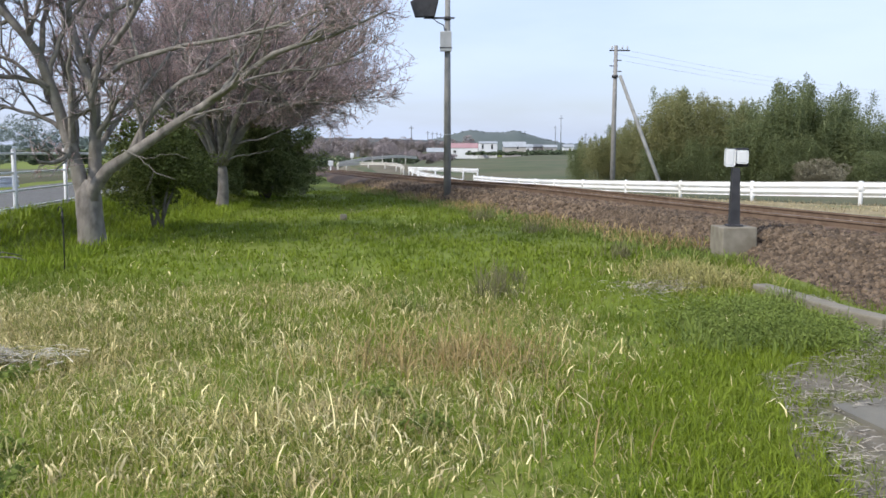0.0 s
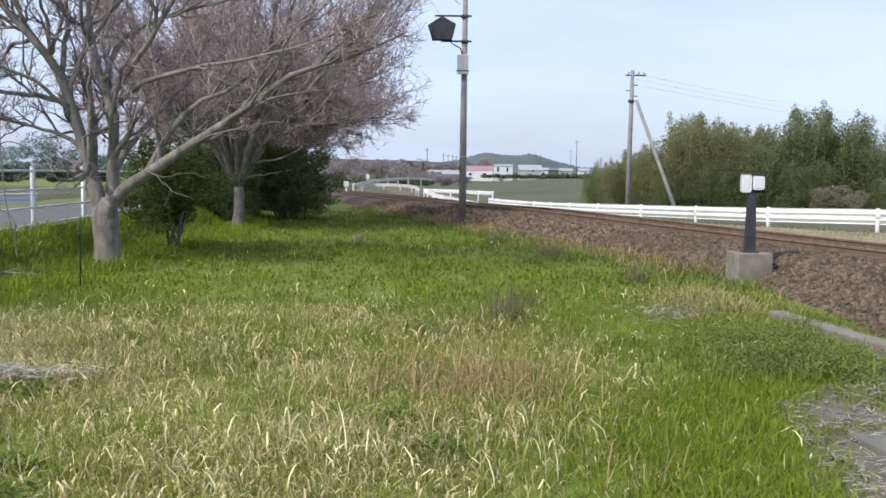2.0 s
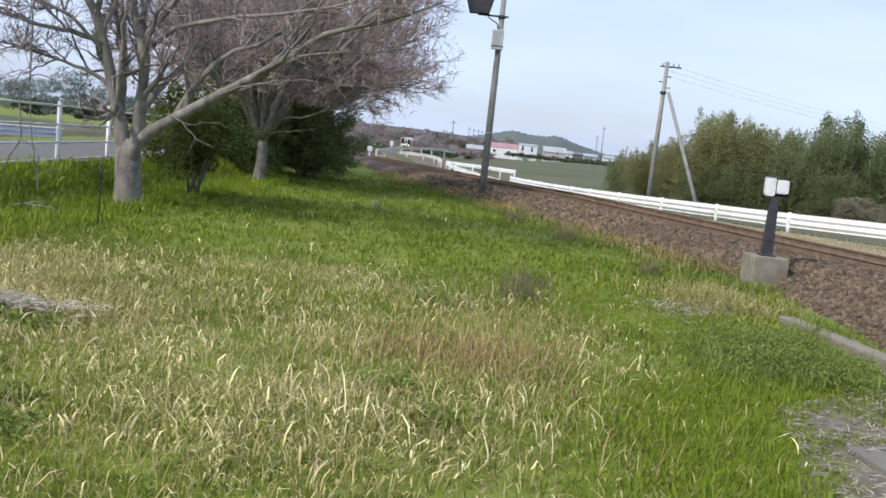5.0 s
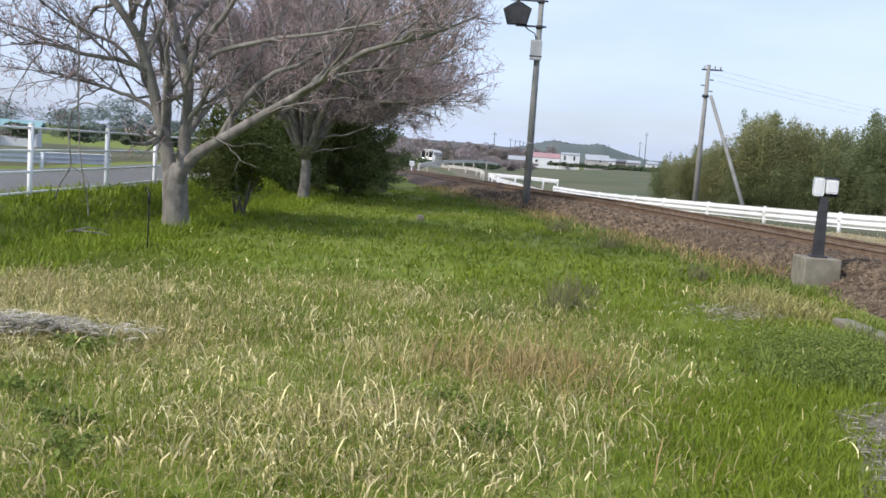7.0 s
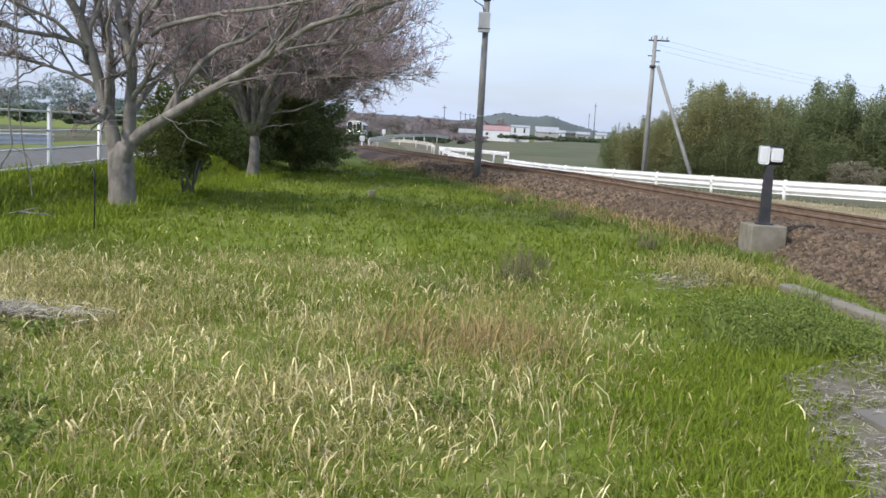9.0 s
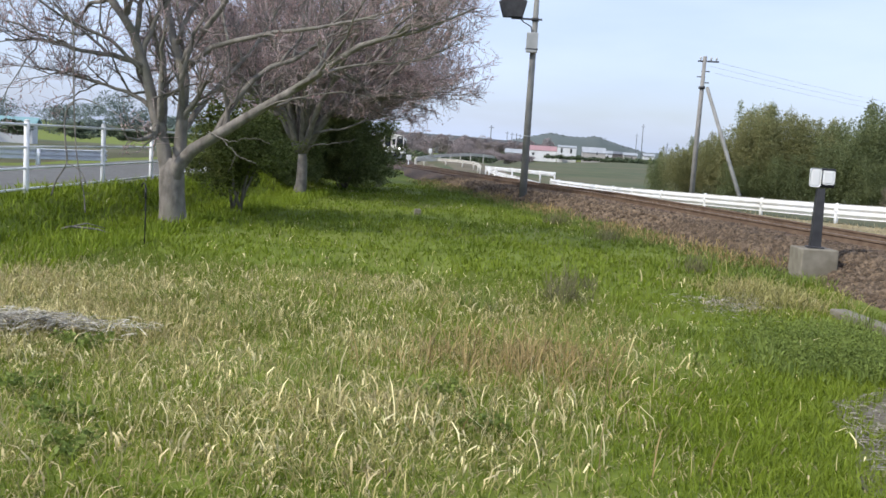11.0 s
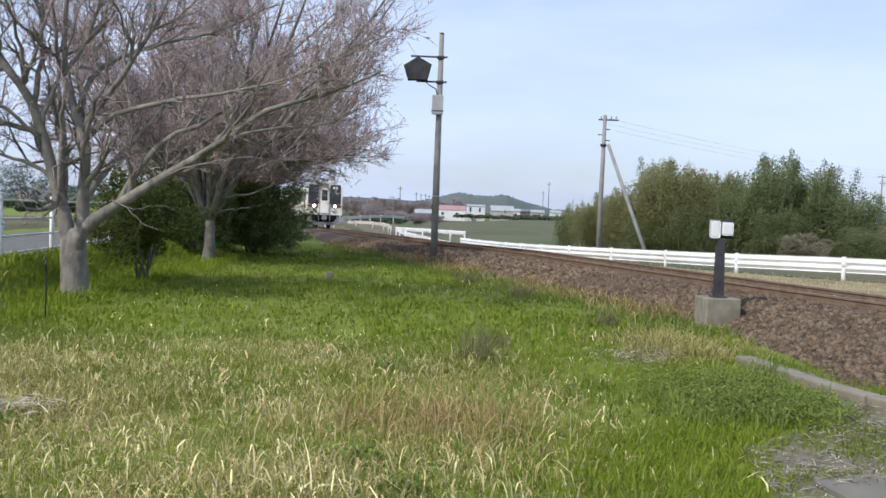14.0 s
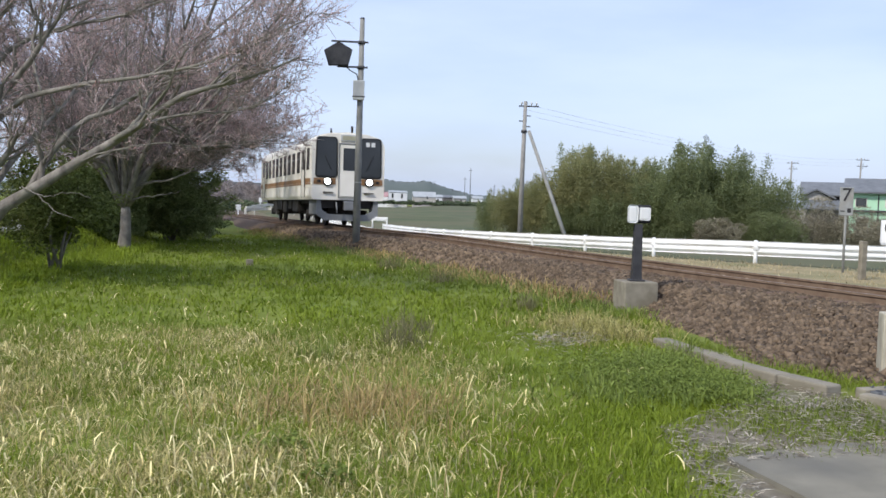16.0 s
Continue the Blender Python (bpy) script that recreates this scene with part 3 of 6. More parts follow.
    def weeds(x, y):
        d = foot_x(y) - x
        a = np.exp(-((d + 0.25) / 0.6) ** 2) * (y > 14.5) * (0.2 + 0.8 * soft(wobble(x, y, 1.4, 3), 0.2, 0.6))
        b = np.exp(-((x - 3.6) / 0.5) ** 2 - ((y - 9.9) / 0.9) ** 2) + np.exp(-((x - 3.05) / 0.45) ** 2 - ((y - 8.9) / 0.5) ** 2)
        b = b + np.exp(-((x - 2.6) / 0.5) ** 2 - ((y - 8.6) / 0.8) ** 2) * 0.8
        return np.clip(a * 0.6 + b * (x < np.interp(y, [9.27, 11.66], [4.3, 3.78]) - 0.28), 0, 1)
    x, y = patchy(3200, (-6, 5.2), (8, 44), weeds)
    blades(25600, x, y, 0.13, 0.015, 1.0, "weeds", M_WEED, "dark green weeds at the foot of the stones", "weeds", 0.5, tuft=8, radius=0.09, zoff=0.03, fine=False)
    x, y = patchy(620, (2.2, 4.3), (8, 11), lambda x, y: np.exp(-((x - 3.3) / 0.5) ** 2 - ((y - 9.2) / 0.75) ** 2) * (x < np.interp(y, [8.6, 9.2, 9.9, 11], [4.2, 4.05, 3.85, 3.6])) * (0.25 + 0.75 * soft(wobble(x, y, 3.2, 1), 0.25, 0.6)))
    blades(3600, x, y, 0.15, 0.007, 0.9, "green_grass", M_GRASS, "green grass growing through the weed patch", "grass", 0.55, tuft=6, radius=0.12)
    leafy(x, y, 34, 0.20, 0.10, 0.0145, "dark leafy weed patch beside the straw litter")
    x, y = patchy(420, (2.0, 4.0), (8.2, 12), lambda x, y: np.exp(-((x - 3.0) / 0.6) ** 2 - ((y - 9.4) / 0.9) ** 2))
    leafy(x, y, 26, 0.12, 0.12, 0.016, "low leafy weeds spreading into the grass")
    for wx, wy in ((-3.4, 7.35), (-3.55, 7.4), (-0.45, 6.6), (-0.1, 5.9), (-2.6, 5.4), (-2.3, 4.9), (-3.2, 6.1)):
        leafy(wx + rng.normal(0, 0.1, 9), wy + rng.normal(0, 0.08, 9), 30, 0.13, 0.06, 0.022, "dark broad-leaved weed among dry stalks")
    x, y = patchy(2600, (3.6, 5.6), (8.8, 15.2), lambda x, y: np.exp(-((x - np.interp(y, [9, 10.5, 12.5, 14], [5.2, 4.6, 4.25, 4.3])) / 0.25) ** 2) * soft(wobble(x, y, 2.0, 11), 0.2, 0.6))
    blades(7800, x, y, 0.12, 0.009, 0.9, "weeds", M_GRASS, "sparse green weeds between kerb and stones", "weeds", 0.5, zoff=0.02)
    for wx, wy, cnt in ((0.6, 11.2, 40), (0.75, 12.6, 26), (-0.4, 10.4, 18), (2.9, 15.5, 30), (1.9, 20.0, 40), (0.9, 23.5, 40), (3.9, 10.7, 24)):
        x, y = wx + rng.normal(0, 0.16, cnt), wy + rng.normal(0, 0.16, cnt)
        blades(cnt * 7, x, y, 0.30, 0.007, 0.55, "weeds", M_STEM if cnt > 24 else M_WEED, "tuft of tall dead brown weeds standing in the grass", "weeds", 0.5, tuft=7, radius=0.05)
    def fringe(x, y):
        d = foot_x(y) - x
        return np.exp(-((d + 0.35) / 0.5) ** 2) * (y > 16) * (0.15 + 0.85 * soft(wobble(x, y, 1.9, 8), 0.25, 0.65))
    x, y = patchy(2400, (-6, 5.2), (16, 46), fringe)
    blades(12000, x, y, 0.22, 0.013, 0.9, "withered_weeds", M_RUST_GRASS, "withered brown weeds growing over the edge of the stones", "weeds", 0.6, tuft=5, radius=0.1, zoff=0.05, fine=False)
    x, y = patchy(1500, (-6, 5.2), (16, 46), fringe)
    blades(9000, x, y, 0.18, 0.016, 1.0, "weeds", M_WEED, "grey-green weeds growing over the edge of the stones", "weeds", 0.5, tuft=6, radius=0.12, zoff=0.05, fine=False)
    # the far side of the line and the bank below the road
    x, y = patchy(26000, (3, 22), (16, 46), lambda x, y: ((x - line_x(y)) > 4.0) * ((x - line_x(y)) < verge_width(y) + 0.3) * (0.2 + 0.8 * soft(wobble(x, y, 0.9, 4), 0.3, 0.65)) * (18 / np.maximum(y, 18)))
    blades(26000, x, y, 0.17, 0.016, 1.2, "verge_grass", M_VERGE, "dry tan verge grass behind the railway", "grass", 0.7, fine=False)
    x, y = patchy(4200, (-10, -5.6), (9, 30), lambda x, y: (np.abs(x + 6.9) < 1.25) * (np.abs(x) < 0.62 * y + 1.5) * 1.0)
    blades(29400, x, y, 0.19, 0.014, 0.9, "bank_grass", M_LUSH, "lush green grass on the bank below the road", "grass", 0.5, tuft=7, radius=0.1, fine=False)


def litter():
    """Cut straw lying on the earth by the paving, and a lighter heap in the meadow."""
    outline = [(right_edge(y) - 0.15 + 0.12 * math.sin(3.1 * y), y) for y in np.linspace(3, 12, 19)] + [(x, y) for x, y in
               ((4.2, 11.6), (4.35, 10.4), (4.5, 9.4), (4.85, 8.4), (6.0, 7.6), (7, 6), (7, 3))]
    bm = slab(bmesh.new(), outline, -0.02, 0.012, "z")
    tagged(part("litter_ground", bm, M_LITTER, None), "bare earth strewn with grey straw litter", "ground", kind="structure")
    def keep(x, y):
        return (x > right_edge(y) - 0.12) * (x < np.interp(y, [3, 6.3, 6.6, 8.5, 11.5], [2.72, 2.62, 4.45, 4.8, 4.2])) * (0.2 + soft(wobble(x, y, 2.7, 6), 0.2, 0.6))
    x1, y1 = patchy(1700, (1.2, 5), (3.6, 11), keep)
    x3, y3 = patchy(300, (1.5, 3.9), (9.8, 13.2), lambda x, y: np.exp(-((x - 2.7) / 0.5) ** 2 - ((y - 11.6) / 0.8) ** 2) * soft(wobble(x, y, 2.9, 3), 0.3, 0.6))
    x1, y1 = np.concatenate([x1, x3]), np.concatenate([y1, y3])
    x2, y2 = patchy(1500, (-5.6, -3.0), (7.2, 8.4), lambda x, y: np.exp(-((y - 7.75 - 0.12 * np.sin(3 * x)) / 0.2) ** 2) * soft(-2.9 - x, 0, 1.3) * soft(wobble(x, y, 4.0, 2), 0.05, 0.4))
    for x, y, label in ((x1, y1, "grey cut straw scattered by the paving"), (x2, y2, "heap of bleached straw lying in the meadow")):
        n = len(x)
        a = rng.uniform(0, np.pi, n)
        h = rng.uniform(0.025, 0.085, n) * (1.6 if "heap" in label else 1)
        d = np.column_stack([np.cos(a), np.sin(a), rng.normal(0, 0.08, n)])
        w = np.column_stack([-np.sin(a), np.cos(a), np.zeros(n)]) * rng.uniform(0.0018, 0.0046, n)[:, None]
        c = np.column_stack([x, y, ground_z(x, y) + 0.03 + rng.uniform(0, 0.035, n) + 0.05 * (y > 10) + (0.02 + 0.15 * np.exp(-((y - 7.75) / 0.25) ** 2) * (0.4 + 0.6 * wobble(x, y, 3.0, 2)) * rng.uniform(0.1, 1.3, n) if "heap" in label else 0)])
        u = np.array([0, 0, 0.004])
        p, q = c - d * h[:, None], c + d * h[:, None]
        m = c + np.array([0, 0, 1]) * (h * rng.uniform(0, 0.12, n))[:, None]
        v = np.stack([p - w, p + w, m + w, m - w, q + w, q - w, m + u], 1).reshape(-1, 3)
        f = (np.array([(0, 1, 2, 3), (3, 2, 4, 5), (0, 6, 5, 3)])[None] + 7 * np.arange(n)[:, None, None]).reshape(-1, 4)
        tagged(put("straw", fast_mesh("straw", v, f, M_PALE_STRAW if "heap" in label else M_STRAW)), label, "straw", kind="stuff")
    x, y = patchy(4200, (2.2, 4.8), (5.5, 9), lambda x, y: (x > right_edge(y)) * (np.exp(-((y - 7.45) / 0.35) ** 2 - ((x - 3.6) / 0.6) ** 2) + 0.7 * (y > 6.7) * soft(wobble(x, y, 2.4, 5), 0.45, 0.7) + 0.8 * np.exp(-((y - 6.6) / 0.12) ** 2)))
    blades(len(x), x, y, 0.1, 0.007, 0.8, "green_grass", M_GRASS, "sparse green grass growing through the litter", "grass")


# trees ----------------------------------------------------------------
def pipes(curves, radii, sides):
    """Many tapering round twigs at once: curves n x k x 3, radii n x k."""
    n, k, _ = curves.shape
    d = curves[:, -1] - curves[:, 0]
    d /= np.linalg.norm(d, axis=1, keepdims=True) + 1e-9
    ref = np.where(np.abs(d[:, 2:]) > 0.8, np.array([[1.0, 0, 0]]), np.array([[0, 0, 1.0]]))
    u = np.cross(d, ref)
    u /= np.linalg.norm(u, axis=1, keepdims=True) + 1e-9
    w = np.cross(d, u)
    ang = 2 * np.pi * np.arange(sides) / sides
    ring = np.cos(ang)[None, :, None] * u[:, None] + np.sin(ang)[None, :, None] * w[:, None]
    v = curves[:, :, None] + ring[:, None] * radii[:, :, None, None]
    i = np.arange(n * k * sides).reshape(n, k, sides)
    a, b = i[:, :-1], i[:, 1:]
    f = np.stack([a, np.roll(a, -1, 2), np.roll(b, -1, 2), b], -1).reshape(-1, 4)
    return v.reshape(-1, 3), f


def offshoots(curves, radii, per, length, spread, lift, k=4, lo=0.25, taper=0.5, rmin=0.0, crook=0.03):
    """Side shoots from every curve: where they start, how they bend, how thick they are."""
    n, kk, _ = curves.shape
    t = rng.uniform(lo, 1.0, (n, per)) * (kk - 1.001)
    i = t.astype(int)
    fr = (t - i)[..., None]
    rows = np.arange(n)[:, None]
    p0, p1 = curves[rows, i], curves[rows, i + 1]
    start = (p0 + (p1 - p0) * fr).reshape(-1, 3)
    tan = (p1 - p0).reshape(-1, 3)
    tan /= np.linalg.norm(tan, axis=1, keepdims=True) + 1e-9
    r0 = (radii[rows, i] * (1 - fr[..., 0]) + radii[rows, i + 1] * fr[..., 0]).reshape(-1) * taper
    m = len(start)
    d = tan * 0.75 + rng.normal(size=(m, 3)) * spread + np.array([0, 0, lift])
    d /= np.linalg.norm(d, axis=1, keepdims=True)
    le = length * rng.uniform(0.45, 1.3, m) * (1.15 - 0.5 * (t.reshape(-1) / kk))
    bend = rng.normal(size=(m, 3)) * 0.22 + np.array([0, 0, lift * 0.4])
    s = np.linspace(0, 1, k)
    c = start[:, None] + (d[:, None] * s[None, :, None] + bend[:, None] * (s ** 2)[None, :, None]) * le[:, None, None]
    if k > 2:
        # the zigzag of a branch that has forked at every knot
        kink = rng.normal(size=(m, k, 3)) * (crook * le)[:, None, None]
        kink[:, 0] = 0
        c = c + kink
    r0 = np.maximum(r0, rmin)
    return c, r0[:, None] * (1 - 0.75 * s)[None]


def resample(pts, k):
    p = spline(pts, 0.02)
    return p[np.linspace(0, len(p) - 1, k).astype(int)]


def cherry(at, limbs, label, twigs=(7, 7, 9), lens=(1.7, 0.85, 0.42), group="row of cherry trees", name="cherry_tree", rt=0.0045, kt=3, hang=1.2):
    """A bare cherry tree. limbs: polylines with their first and last radius, the trunk first, in the tree's own space."""
    tree = thing(name, at, label=label, category="tree", group=group)
    K = 9
    for j, (pts, r0, r1) in enumerate(limbs):
        c = resample(pts, 14)
        c = c + np.concatenate([[0] * 3, rng.normal(0, 0.003 if j == 0 else 0.012, 3 * (len(c) - 1))]).reshape(-1, 3)
        rr = r0 + (r1 - r0) * np.linspace(0, 1, len(c)) ** 0.8
        rr = rr * rng.uniform(0.985, 1.02, len(c))
        if j == 0:
            rr = rr * (1 + 0.5 * np.exp(-np.linspace(0, 1, len(c)) / 0.09))
            rr[-3:] = rr[-3:] * np.array([0.93, 0.72, 0.35])
        bm = tube(bmesh.new(), c, list(rr), 12 if r0 > 0.1 else 7)
        part("trunk" if j == 0 else "limb", bm, M_BARK, tree)
    C = np.stack([resample(p, K) for p, a, _ in limbs[1:] if a > 0.02])
    R = np.stack([np.linspace(a, b, K) for _, a, b in limbs[1:] if a > 0.02])
    c1, r1 = offshoots(C, R, twigs[0], lens[0], 0.45, 0.22, 9, 0.2, 0.6, 0.013, 0.016)
    c2, r2 = offshoots(c1, r1, twigs[1], lens[1], 0.5, 0.2, 6, 0.15, 0.6, 0.0065, 0.035)
    c3, r3 = offshoots(c2, r2, twigs[2], lens[2], 0.6, 0.22, kt, 0.1, 0.65, rt, 0.05)
    # nothing hangs below the browse line
    ok1, ok2, ok3 = (c[:, :, 2].min(1) > hang for c in (c1, c2, c3))
    c1, r1, c2, r2, c3, r3 = c1[ok1], r1[ok1], c2[ok2], r2[ok2], c3[ok3], r3[ok3]
    v1, f1 = pipes(c1, r1, 6)
    v2, f2 = pipes(c2, r2, 4)
    bw = put("branching", fast_mesh("branching", np.vstack([v1, v2]), np.vstack([f1, f2 + len(v1)]), M_BARK, True), tree)
    bw["kind"] = "stuff"
    v3, f3 = pipes(c3, r3 * 0 + rt * np.linspace(1.0, 0.5, kt)[None], 3)
    tw = put("twig_crown", fast_mesh("twig_crown", v3, f3, M_TWIG), tree, "fine reddish-brown leafless twigs")
    tw["kind"] = "stuff"
    # buds: small double pyramids along the twigs
    n = len(c3)
    pick = rng.permutation(n)[: int(n * 0.7)]
    b = c3[pick, 0] + (c3[pick, -1] - c3[pick, 0]) * rng.uniform(0, 1, (len(pick), 1))
    s = rt * 2.2 * rng.uniform(0.6, 1.3, (len(pick), 1, 1))
    o = np.array([(1, 0, 0), (-0.5, 0.87, 0), (-0.5, -0.87, 0), (0, 0, 2.0), (0, 0, -1)])[None] * s
    v = (b[:, None] + o).reshape(-1, 3)
    f = (np.array([(0, 1, 3), (1, 2, 3), (2, 0, 3), (1, 0, 4), (2, 1, 4), (0, 2, 4)])[None] + 5 * np.arange(len(pick))[:, None, None]).reshape(-1, 3)
    bd = put("bud_cover", fast_mesh("bud_cover", v, f, M_BUD), tree, "swelling pinkish buds")
    bd["kind"] = "stuff"
    return tree


def near_cherry():
    at = Vector((-6.38, 17.3, 0.0))
    world_limbs = [
        ([(-6.33, 17.3, -0.1), (-6.36, 17.3, 0.4), (-6.38, 17.3, 0.8), (-6.40, 17.3, 1.08), (-6.41, 17.3, 1.22)], 0.24, 0.225),
        ([(-6.42, 17.3, 0.6), (-6.50, 17.3, 1.05), (-6.60, 17.3, 1.55), (-6.73, 17.3, 2.05), (-6.92, 17.25, 2.75), (-7.07, 17.2, 3.34), (-7.31, 17.0, 3.75), (-7.9, 16.8, 4.5), (-8.5, 16.6, 5.4)], 0.155, 0.03),
        ([(-6.36, 17.32, 0.6), (-6.30, 17.33, 1.05), (-6.25, 17.35, 1.6), (-6.24, 17.4, 2.61), (-6.42, 17.5, 3.2), (-6.65, 17.6, 3.8), (-6.84, 17.9, 4.6), (-6.9, 18.2, 5.8)], 0.14, 0.03),
        ([(-6.37, 17.28, 0.55), (-6.30, 17.22, 1.0), (-6.12, 17.13, 1.3), (-5.53, 17.0, 1.66), (-4.77, 16.9, 2.13), (-3.73, 16.6, 2.75), (-2.94, 16.4, 3.31), (-2.3, 16.2, 3.5), (-1.66, 16.0, 3.68), (-0.92, 15.8, 3.98)], 0.14, 0.014),
        ([(-6.26, 17.4, 2.8), (-5.9, 17.2, 3.1), (-5.5, 17.0, 3.29), (-4.67, 16.7, 3.47), (-3.82, 16.4, 3.58), (-3.01, 16.2, 3.70), (-2.02, 16.0, 4.01), (-1.09, 15.8, 4.44)], 0.06, 0.012),
        ([(-5.5, 17.0, 1.68), (-5.40, 17.1, 1.95), (-5.13, 17.2, 2.44), (-4.74, 17.4, 2.94), (-4.08, 17.6, 3.27), (-3.38, 17.8, 3.89), (-2.71, 18.0, 4.58), (-1.92, 18.2, 5.39)], 0.068, 0.014),
        ([(-6.25, 17.4, 2.95), (-6.1, 17.3, 3.25), (-5.78, 17.2, 3.64), (-5.33, 17.0, 4.14), (-4.88, 16.9, 4.83), (-4.5, 16.8, 5.6)], 0.07, 0.02),
        ([(-6.98, 17.2, 2.7), (-6.95, 17.25, 3.2), (-6.74, 17.3, 3.76), (-6.33, 17.5, 4.52), (-6.08, 17.6, 5.36), (-5.9, 17.7, 6.0)], 0.06, 0.02),
        ([(-4.77, 16.9, 2.13), (-4.4, 16.7, 2.3), (-3.95, 16.5, 2.4), (-3.21, 16.2, 2.54), (-2.51, 16.0, 2.49)], 0.02, 0.006),
        ([(-3.73, 16.6, 2.75), (-3.09, 17.0, 3.06), (-2.22, 17.2, 3.17), (-1.45, 17.5, 3.39)], 0.035, 0.008),
        ([(-6.42, 17.5, 3.3), (-6.3, 17.6, 3.8), (-6.0, 17.8, 4.23), (-5.13, 18.0, 4.66), (-4.16, 18.3, 4.98), (-3.04, 18.5, 5.6)], 0.055, 0.014),
        ([(-6.95, 17.2, 2.85), (-7.4, 17.1, 3.0), (-8.0, 17.0, 3.05), (-8.6, 16.9, 3.2), (-9.3, 16.7, 3.15)], 0.06, 0.014),
        ([(-6.7, 17.3, 2.0), (-7.1, 17.3, 2.3), (-7.6, 17.2, 2.45), (-8.2, 17.1, 2.6), (-8.9, 17.0, 2.7)], 0.05, 0.01),
        ([(-7.1, 17.2, 3.4), (-7.15, 17.6, 4.2), (-7.3, 18.0, 5.2), (-7.2, 18.3, 6.2)], 0.06, 0.02),
        ([(-7.35, 17.0, 3.8), (-7.9, 17.4, 4.2), (-8.6, 17.8, 4.4), (-9.4, 18.0, 4.9)], 0.045, 0.012),
        ([(-5.6, 16.95, 1.75), (-5.25, 16.6, 1.62), (-4.85, 16.4, 1.35), (-4.55, 16.3, 1.25)], 0.012, 0.004),
        ([(-5.3, 16.65, 1.64), (-5.0, 16.5, 1.6), (-4.7, 16.4, 1.68), (-4.3, 16.3, 1.6)], 0.008, 0.003),
        ([(-4.95, 16.45, 1.42), (-4.98, 16.4, 1.2), (-5.05, 16.4, 1.05)], 0.006, 0.003)]
    # limbs that go back and up from the fork
    world_limbs += [
        ([(-6.6, 17.3, 1.6), (-6.9, 18.2, 2.6), (-7.4, 19.2, 3.6), (-7.8, 20.0, 4.8)], 0.07, 0.016),
        ([(-6.3, 17.35, 1.6), (-6.0, 18.3, 2.5), (-5.6, 19.4, 3.4), (-5.2, 20.4, 4.6)], 0.07, 0.016),
        ([(-6.24, 17.4, 2.6), (-6.6, 18.2, 3.4), (-7.0, 19.0, 4.2), (-7.2, 19.6, 5.2)], 0.05, 0.014),
        ([(-7.07, 17.2, 3.34), (-7.6, 17.0, 4.2), (-7.9, 16.9, 5.0), (-8.0, 16.8, 6.0)], 0.06, 0.018),
        ([(-6.9, 17.25, 2.7), (-7.5, 16.9, 3.3), (-8.2, 16.6, 3.6), (-9.0, 16.3, 4.2)], 0.045, 0.012)]
    limbs = [([tuple(Vector(p) - at) for p in pts], a, b) for pts, a, b in world_limbs]
    return cherry(at, limbs, "grey-barked leafless cherry tree with wide-spread forking limbs", (9, 8, 9), (1.6, 0.75, 0.30), rt=0.0054)


def row_limbs(lean, seed):
    """Limbs of a spreading tree about eight metres high."""
    r = random.Random(seed)
    limbs = [([(0, 0, -0.15), (0.05, 0, 0.7), (0.02, 0.03, 1.5)], 0.19, 0.125)]
    n = 12
    for k in range(n):
        a = 2 * math.pi * k / n + r.uniform(-0.3, 0.3)
        top = r.uniform(4.4, 8.6) if math.cos(a) < 0.3 else (8.6 if k % 2 == 0 else 6.2) + r.uniform(-0.4, 0.4)
        reach = (1.0 + 0.56 * top) * r.uniform(0.9, 1.1) * (1.0 + 0.10 * math.cos(a) * lean)
        ca, sa = math.cos(a) * reach, math.sin(a) * reach
        limbs.append(([(0.02 * ca, 0.02 * sa, 1.3), (0.18 * ca, 0.18 * sa, 2.0 + 0.08 * top), (0.48 * ca, 0.46 * sa, 0.52 * top + r.uniform(-0.3, 0.3)),
                       (0.78 * ca, 0.8 * sa, 0.78 * top), (ca, sa, top)], 0.10, 0.018))
        if k % 3 != 1:
            limbs.append(([(0.3 * ca, 0.3 * sa, 1.9 + 0.15 * top), (0.5 * ca, 0.5 * sa, 2.7 + 0.05 * top), (0.78 * ca, 0.85 * sa, 3.6 + r.uniform(-0.5, 0.9))], 0.05, 0.012))
    for k in range(5):
        a, reach, top = 0.0 + 0.4 * k + r.uniform(-0.1, 0.1), r.uniform(2.2, 3.0), r.uniform(2.6, 3.3)
        ca, sa = math.cos(a) * reach, math.sin(a) * reach
        limbs.append(([(0.04 * ca, 0.04 * sa, 1.4), (0.35 * ca, 0.35 * sa, 2.5), (0.7 * ca, 0.7 * sa, top + 0.2), (ca, sa, top)], 0.05, 0.012))
    for k in range(6):
        a, top, reach = 1.05 * k + r.uniform(-0.3, 0.3), r.uniform(7.0, 8.8), r.uniform(1.2, 2.8)
        ca, sa = math.cos(a) * reach, math.sin(a) * reach
        limbs.append(([(0.03 * ca, 0.03 * sa, 1.3), (0.3 * ca, 0.3 * sa, 2.6), (0.6 * ca, 0.65 * sa, 0.6 * top), (ca, sa, top)], 0.08, 0.016))
    return limbs


LOW_LIMBS = [([(-0.02, -0.1, 1.25), (0.3, -0.25, 1.72), (0.8, -0.4, 1.95), (1.4, -0.5, 2.05), (1.9, -0.6, 2.3), (2.4, -0.6, 2.38)], 0.06, 0.014),
             ([(0.0, -0.1, 1.3), (0.1, -0.3, 1.9), (0.35, -0.4, 2.6), (0.5, -0.5, 3.4), (0.9, -0.6, 4.2)], 0.07, 0.02),
             ([(0.02, -0.1, 1.3), (0.45, -0.3, 1.5), (1.0, -0.5, 1.58), (1.7, -0.7, 1.75)], 0.03, 0.008)]


